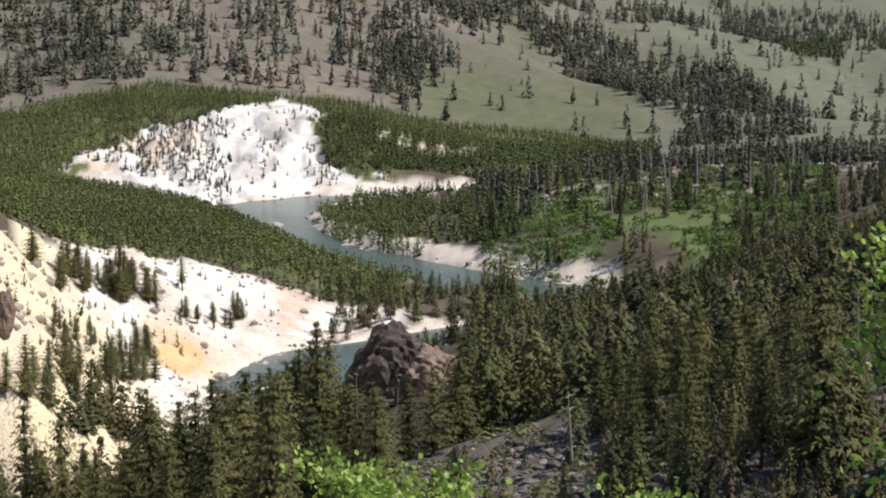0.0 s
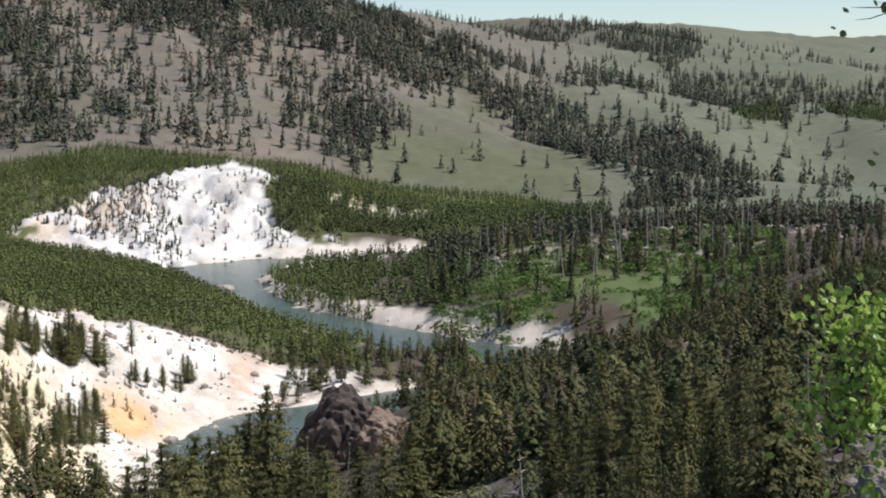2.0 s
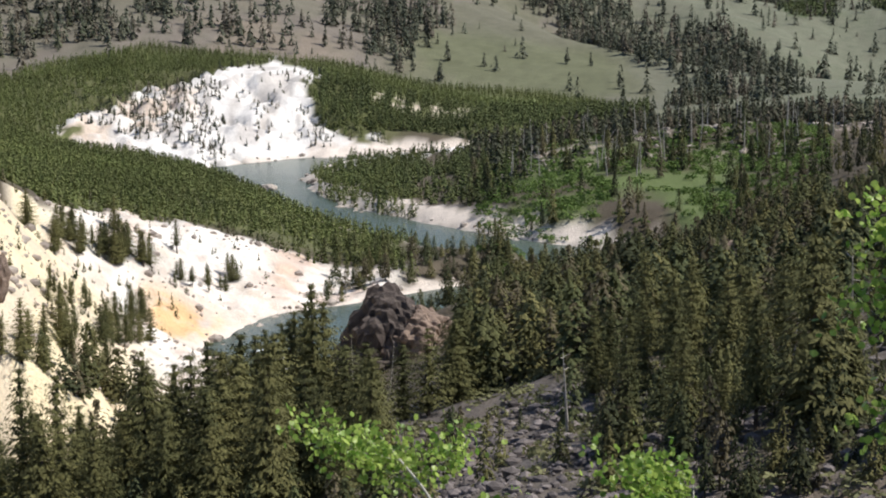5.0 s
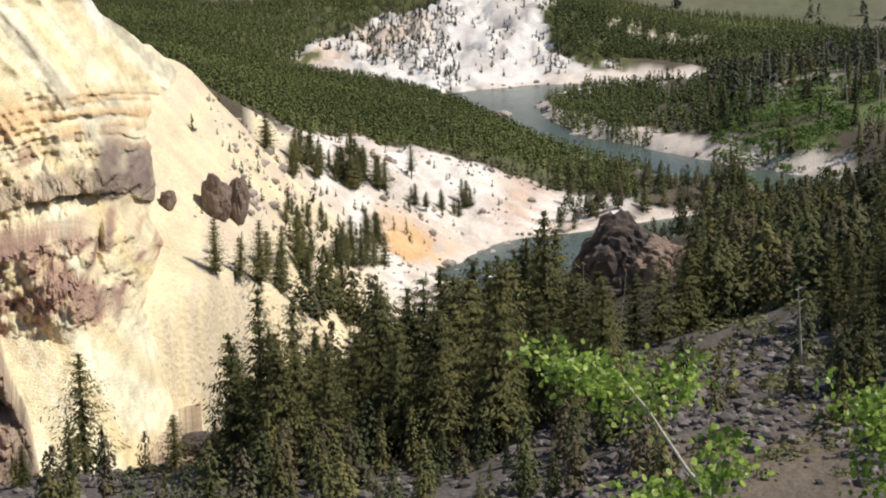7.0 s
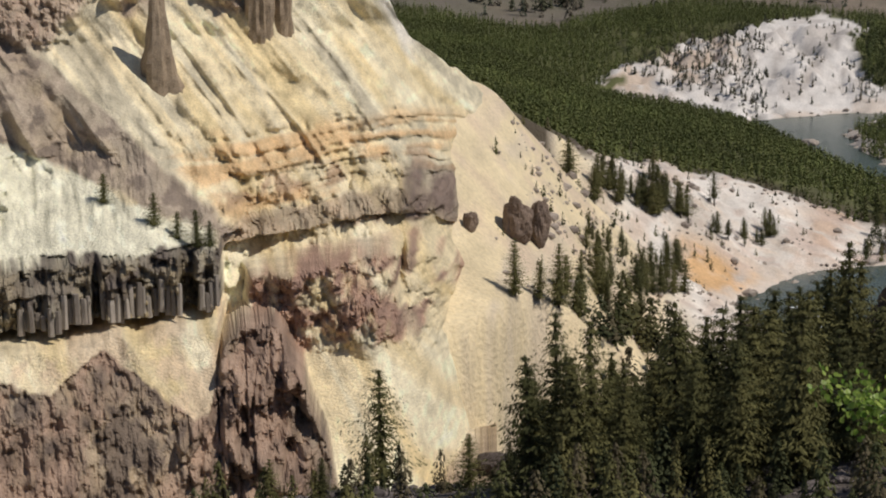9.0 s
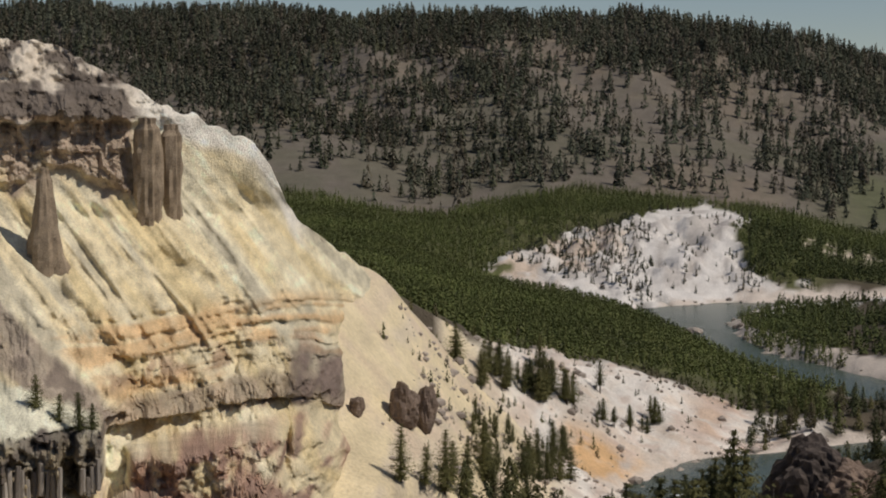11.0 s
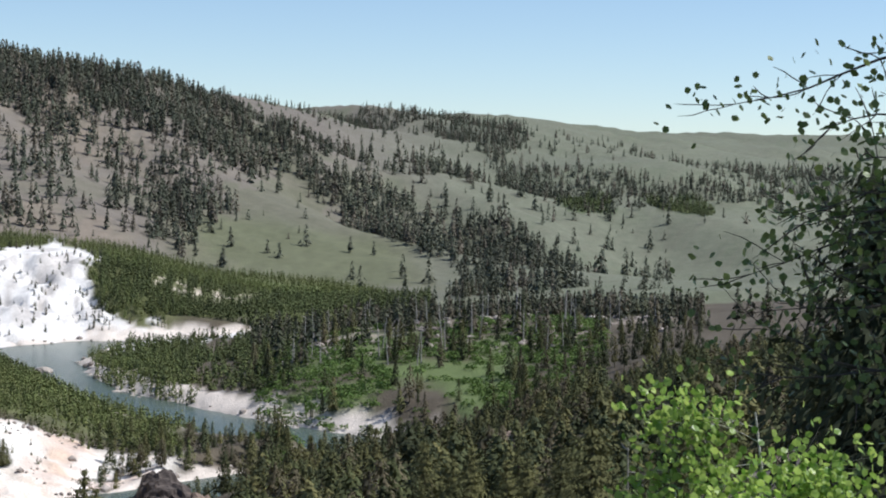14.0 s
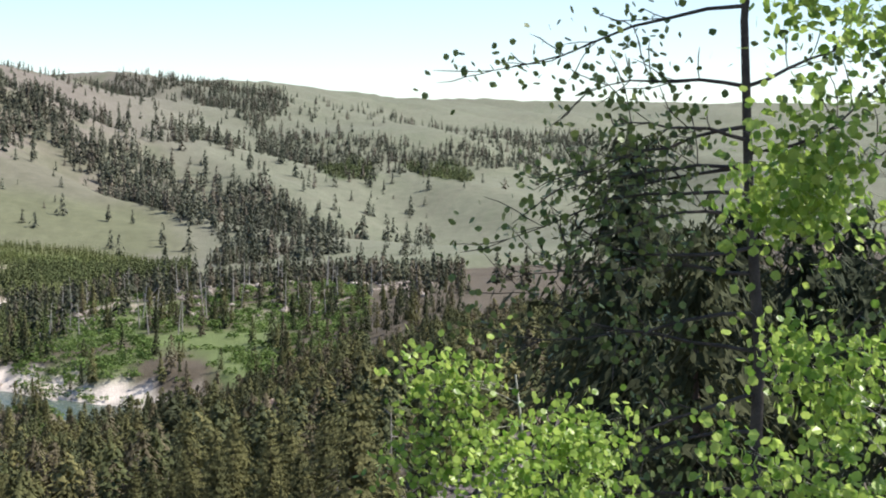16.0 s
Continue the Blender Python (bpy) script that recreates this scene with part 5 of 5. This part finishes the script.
SAGE = surface("sage_leaf", (0.15, 0.155, 0.075), tint=(0.24, 0.24, 0.12), by="island", scale=0.4, spread=0.3, bump=0, translucent=0.25)
WILLOW = surface("willow_leaf", (0.085, 0.145, 0.035), tint=(0.15, 0.21, 0.06), by="island", scale=0.1, spread=0.3, bump=0, translucent=0.25)
brush("near_brush", "olive sagebrush and low shrubs on the near scree", scatter(650, -20, 27, 134, 215, lambda th, r, x, y: np.where(vnoise(x / 14, y / 14, 130) > 0.0, 1, 0.1), 51, 1.5), 0.5, 1.7, SAGE, 51)
brush("willow_brush", "green willow thickets on the valley floor", scatter(950, -12, -1.2, 540, 755, lambda th, r, x, y: (on_land(x, y) > 6) * np.where(vnoise(x / 26, y / 26, 131) > -0.35, 1, 0.12), 52, 3.4), 1.2, 3.4, WILLOW, 52)


# ---------------- aspens beside the overlook ----------------
def tube(V, F, pts, radii, sides=5):
    start = len(V)
    for k, (p, w) in enumerate(zip(pts, radii)):
        d = (pts[min(k + 1, len(pts) - 1)] - pts[max(k - 1, 0)]).normalized()
        u = d.orthogonal().normalized()
        v = d.cross(u)
        V += [p + (u * math.cos(6.283 * j / sides) + v * math.sin(6.283 * j / sides)) * w for j in range(sides)]
        if k:
            b = start + (k - 1) * sides
            F += [(b + j, b + (j + 1) % sides, b + sides + (j + 1) % sides, b + sides + j) for j in range(sides)]


def bough(rr, start, way, length, droop, steps=7, wander=0.24):
    pts, d = [start], way.normalized()
    for k in range(steps):
        d = (d + Vector((rr.uniform(-1, 1), rr.uniform(-1, 1), rr.uniform(-1, 1))) * wander + Vector((0, 0, droop / steps))).normalized()
        pts.append(pts[-1] + d * length / steps)
    return pts


def aspen(label, base, stem, thick, boughs, leaf, seed, twig=0.45, per=12, bark=ASPEN_BARK, blade=LEAF):
    """stem: points of the trunk; boughs: (share up the stem, way, length, droop)."""
    leaf, per = leaf * 0.8, int(per * 1.25)
    rr = random.Random(seed)
    root = tagged(new("aspen_tree"), label, "aspen tree", "aspens by the overlook")
    root.location = base
    V, F = [], []
    tube(V, F, stem, [thick * (1 - 0.8 * k / (len(stem) - 1)) for k in range(len(stem))], 8)
    mesh_object("trunk", V, F, bark, root, smooth=True)
    LV, LF = [], []

    def leaves(pts, count):
        for _ in range(count):
            p = pts[rr.randrange(1, len(pts))] + Vector((rr.gauss(0, 1), rr.gauss(0, 1), rr.gauss(0, 1))) * leaf * 1.5
            n = (Vector((rr.gauss(0, 1), rr.gauss(0, 1), rr.gauss(0, 0.8))) + Vector((0.45, -0.25, 0.55))).normalized()
            u = n.orthogonal().normalized()
            u = (u + n.cross(u) * rr.uniform(-1, 1)).normalized()
            v = n.cross(u)
            s = leaf * rr.uniform(0.75, 1.15)
            i = len(LV)
            LV.extend([p, p + u * 0.30 * s + v * 0.48 * s, p + u * 0.72 * s + v * 0.40 * s + n * 0.06 * s, p + u * s, p + u * 0.72 * s - v * 0.40 * s + n * 0.06 * s, p + u * 0.30 * s - v * 0.48 * s])
            LF.extend([(i, i + 1, i + 2, i + 3), (i, i + 3, i + 4, i + 5)])

    for share_, way, length, droop in boughs:
        k = share_ * (len(stem) - 1)
        a0, a1 = stem[int(k)], stem[min(int(k) + 1, len(stem) - 1)]
        pts = bough(rr, a0.lerp(a1, k - int(k)), Vector(way), length, droop)
        V, F = [], []
        w = thick * 0.22 * min(1, length / 0.8)
        tube(V, F, pts, [w * (1 - 0.8 * q / (len(pts) - 1)) for q in range(len(pts))])
        leaves(pts[2:], per)
        for q in range(2, len(pts)):
            for _ in range(2):
                d = (pts[q] - pts[q - 1]).normalized() + Vector((rr.uniform(-1, 1), rr.uniform(-1, 1), rr.uniform(-0.6, 0.8)))
                tp = bough(rr, pts[q], d, twig * rr.uniform(0.5, 1.2), 0.1, 4, 0.2)
                tube(V, F, tp, [w * 0.28] * 4 + [w * 0.1], 4)
                leaves(tp, per)
        mesh_object("bough", V, F, bark, root, smooth=True)
    mesh_object("foliage", LV, LF, blade, root, "light green round aspen leaves")
    return root


def stem_from(rr, foot, tip, steps=8, wander=0.025):
    foot, tip = Vector(foot), Vector(tip)
    L = (tip - foot).length
    return [foot.lerp(tip, k / steps) + Vector((rr.uniform(-1, 1), rr.uniform(-1, 1), 0)) * wander * L * math.sin(3.14 * k / steps) * 0.5 for k in range(steps + 1)]


def at(th, r, pitch):
    x, y = polar(th, r)
    return Vector((x, y, EYE + r * math.tan(radians(pitch))))


def aspen_at(label, th, r, tip_th, tip_r, tip_pitch, thick, boughs, leaf, seed, twig=0.45, per=12, bark=ASPEN_BARK, blade=LEAF):
    rr = random.Random(seed)
    x, y = polar(th, r)
    base = Vector((x, y, float(height(x, y)) - 0.1))
    stem = [p - base for p in stem_from(rr, base, at(tip_th, tip_r, tip_pitch))]
    return aspen(label, base, stem, thick, boughs, leaf, seed, twig, per, bark, blade)


def ring_boughs(rr, count, low, high, length, droop, lift):
    return [(rr.uniform(low, high), (math.cos(a), math.sin(a), lift + rr.uniform(-0.2, 0.3)), length * rr.uniform(0.6, 1.15), droop) for a in [rr.uniform(0, 6.283) for _ in range(count)]]


DARK_BARK = surface("grey_brown_bark", (0.045, 0.038, 0.032), tint=(0.09, 0.078, 0.065), scale=10, spread=0.4, bump=0.4)
# a darker aspen leaf: shade under the canopy put into the colour
SHADE_LEAF = surface("shaded_aspen_leaf", (0.085, 0.135, 0.036), tint=(0.19, 0.24, 0.075), by="island", scale=3, spread=0.25, bump=0, rough=0.4, translucent=0.3)
ar = random.Random(3)
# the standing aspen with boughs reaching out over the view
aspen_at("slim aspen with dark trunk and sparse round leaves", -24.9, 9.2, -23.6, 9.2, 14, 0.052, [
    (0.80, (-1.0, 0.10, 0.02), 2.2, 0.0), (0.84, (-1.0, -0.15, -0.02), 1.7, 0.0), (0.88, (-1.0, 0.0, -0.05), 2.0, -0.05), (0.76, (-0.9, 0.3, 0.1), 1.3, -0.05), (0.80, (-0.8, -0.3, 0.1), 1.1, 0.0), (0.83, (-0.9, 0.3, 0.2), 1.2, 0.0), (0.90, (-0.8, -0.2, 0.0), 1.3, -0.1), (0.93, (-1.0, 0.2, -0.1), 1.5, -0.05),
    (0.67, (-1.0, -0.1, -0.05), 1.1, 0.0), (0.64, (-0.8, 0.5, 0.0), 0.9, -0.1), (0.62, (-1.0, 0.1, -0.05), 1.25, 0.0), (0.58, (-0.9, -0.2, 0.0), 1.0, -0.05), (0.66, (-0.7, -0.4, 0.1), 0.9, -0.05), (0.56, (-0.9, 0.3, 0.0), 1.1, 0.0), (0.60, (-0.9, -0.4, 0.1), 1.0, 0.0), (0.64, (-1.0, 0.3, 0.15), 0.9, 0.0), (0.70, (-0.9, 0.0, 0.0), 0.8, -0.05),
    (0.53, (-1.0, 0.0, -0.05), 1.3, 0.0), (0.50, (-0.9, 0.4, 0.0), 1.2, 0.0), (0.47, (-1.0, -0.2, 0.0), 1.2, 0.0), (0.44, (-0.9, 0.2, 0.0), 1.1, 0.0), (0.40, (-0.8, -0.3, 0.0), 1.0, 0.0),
    (0.60, (1.0, 0.1, 0.4), 1.0, 0.1), (0.70, (1.0, 0.2, 0.3), 0.9, 0.0), (0.80, (0.8, -0.3, 0.3), 0.9, 0.0), (0.5, (0.8, -0.2, 0.3), 0.9, 0.0), (0.88, (0.6, 0.4, 0.4), 0.8, 0.0), (0.65, (0.6, -0.6, 0.2), 0.8, 0.0)], 0.052, 11, 0.30, 7, DARK_BARK, SHADE_LEAF)
# leafy saplings on the brink
aspen_at("bright green leafy aspen sapling leaning over the brink", -20.4, 7.0, -16.8, 7.4, -6.9, 0.020,
         [(0.92, (-0.8, 0.3, -0.1), 0.42, -0.25), (0.75, (-1.0, 0.1, 0.0), 0.45, -0.2), (0.55, (-0.9, -0.2, 0.1), 0.45, -0.2), (0.85, (-1.0, -0.1, 0.0), 0.42, -0.1)] + ring_boughs(ar, 18, 0.35, 1.0, 0.36, -0.1, 0.1), 0.042, 12, 0.20, 12)
aspen_at("leafy aspen sapling with drooping twigs on the brink", -19.4, 6.6, -18.9, 7.2, -11.5, 0.014, ring_boughs(ar, 20, 0.35, 1.0, 0.46, -0.1, 0.1), 0.042, 18, 0.24, 11)
aspen_at("dense green aspen sapling beside the overlook", -28.6, 5.6, -27.9, 5.8, 10, 0.011, ring_boughs(ar, 46, 0.2, 1.0, 0.50, -0.05, 0.15), 0.042, 13, 0.24, 14)
aspen_at("low aspen sapling with a pale slanting stem", -9.5, 6.2, 1.8, 6.8, -13.6, 0.017,
         [(0.97, (-1.0, 0.1, 0.05), 0.28, 0.0), (0.85, (-0.5, 0.5, 0.3), 0.22, 0.0), (0.9, (0.6, 0.3, 0.1), 0.22, -0.1), (0.93, (-0.8, -0.3, 0.2), 0.22, 0.0), (0.88, (-0.9, 0.2, 0.0), 0.3, 0.0)], 0.030, 14, 0.14, 14)
aspen_at("small leafy aspen sapling below the overlook", -9.0, 5.8, -8.2, 6.5, -15.2, 0.014, ring_boughs(ar, 10, 0.5, 1.0, 0.26, 0.0, 0.3), 0.032, 15, 0.16, 14)
aspen_at("small aspen sapling with bright new leaves", -2.2, 4.9, -1.5, 5.6, -17.4, 0.012, ring_boughs(ar, 5, 0.6, 1.0, 0.2, 0.0, 0.3), 0.032, 16, 0.13, 13)

# a taller aspen, added out of view to shade the others from the sun
aspen_at("tall aspen added out of view to shade the others", -38.5, 11.4, -38.2, 11.4, 28, 0.09, ring_boughs(ar, 70, 0.45, 1.0, 1.7, -0.05, 0.2), 0.085, 19, 0.42, 13, DARK_BARK, SHADE_LEAF)

# firs below the overlook, their deep shade put into the needle colour
FIR = surface("shaded_fir_needles", (0.026, 0.034, 0.016), tint=(0.055, 0.062, 0.026), by="object", scale=1.5, spread=0.45, bump=0, translucent=0.08)
fir = None
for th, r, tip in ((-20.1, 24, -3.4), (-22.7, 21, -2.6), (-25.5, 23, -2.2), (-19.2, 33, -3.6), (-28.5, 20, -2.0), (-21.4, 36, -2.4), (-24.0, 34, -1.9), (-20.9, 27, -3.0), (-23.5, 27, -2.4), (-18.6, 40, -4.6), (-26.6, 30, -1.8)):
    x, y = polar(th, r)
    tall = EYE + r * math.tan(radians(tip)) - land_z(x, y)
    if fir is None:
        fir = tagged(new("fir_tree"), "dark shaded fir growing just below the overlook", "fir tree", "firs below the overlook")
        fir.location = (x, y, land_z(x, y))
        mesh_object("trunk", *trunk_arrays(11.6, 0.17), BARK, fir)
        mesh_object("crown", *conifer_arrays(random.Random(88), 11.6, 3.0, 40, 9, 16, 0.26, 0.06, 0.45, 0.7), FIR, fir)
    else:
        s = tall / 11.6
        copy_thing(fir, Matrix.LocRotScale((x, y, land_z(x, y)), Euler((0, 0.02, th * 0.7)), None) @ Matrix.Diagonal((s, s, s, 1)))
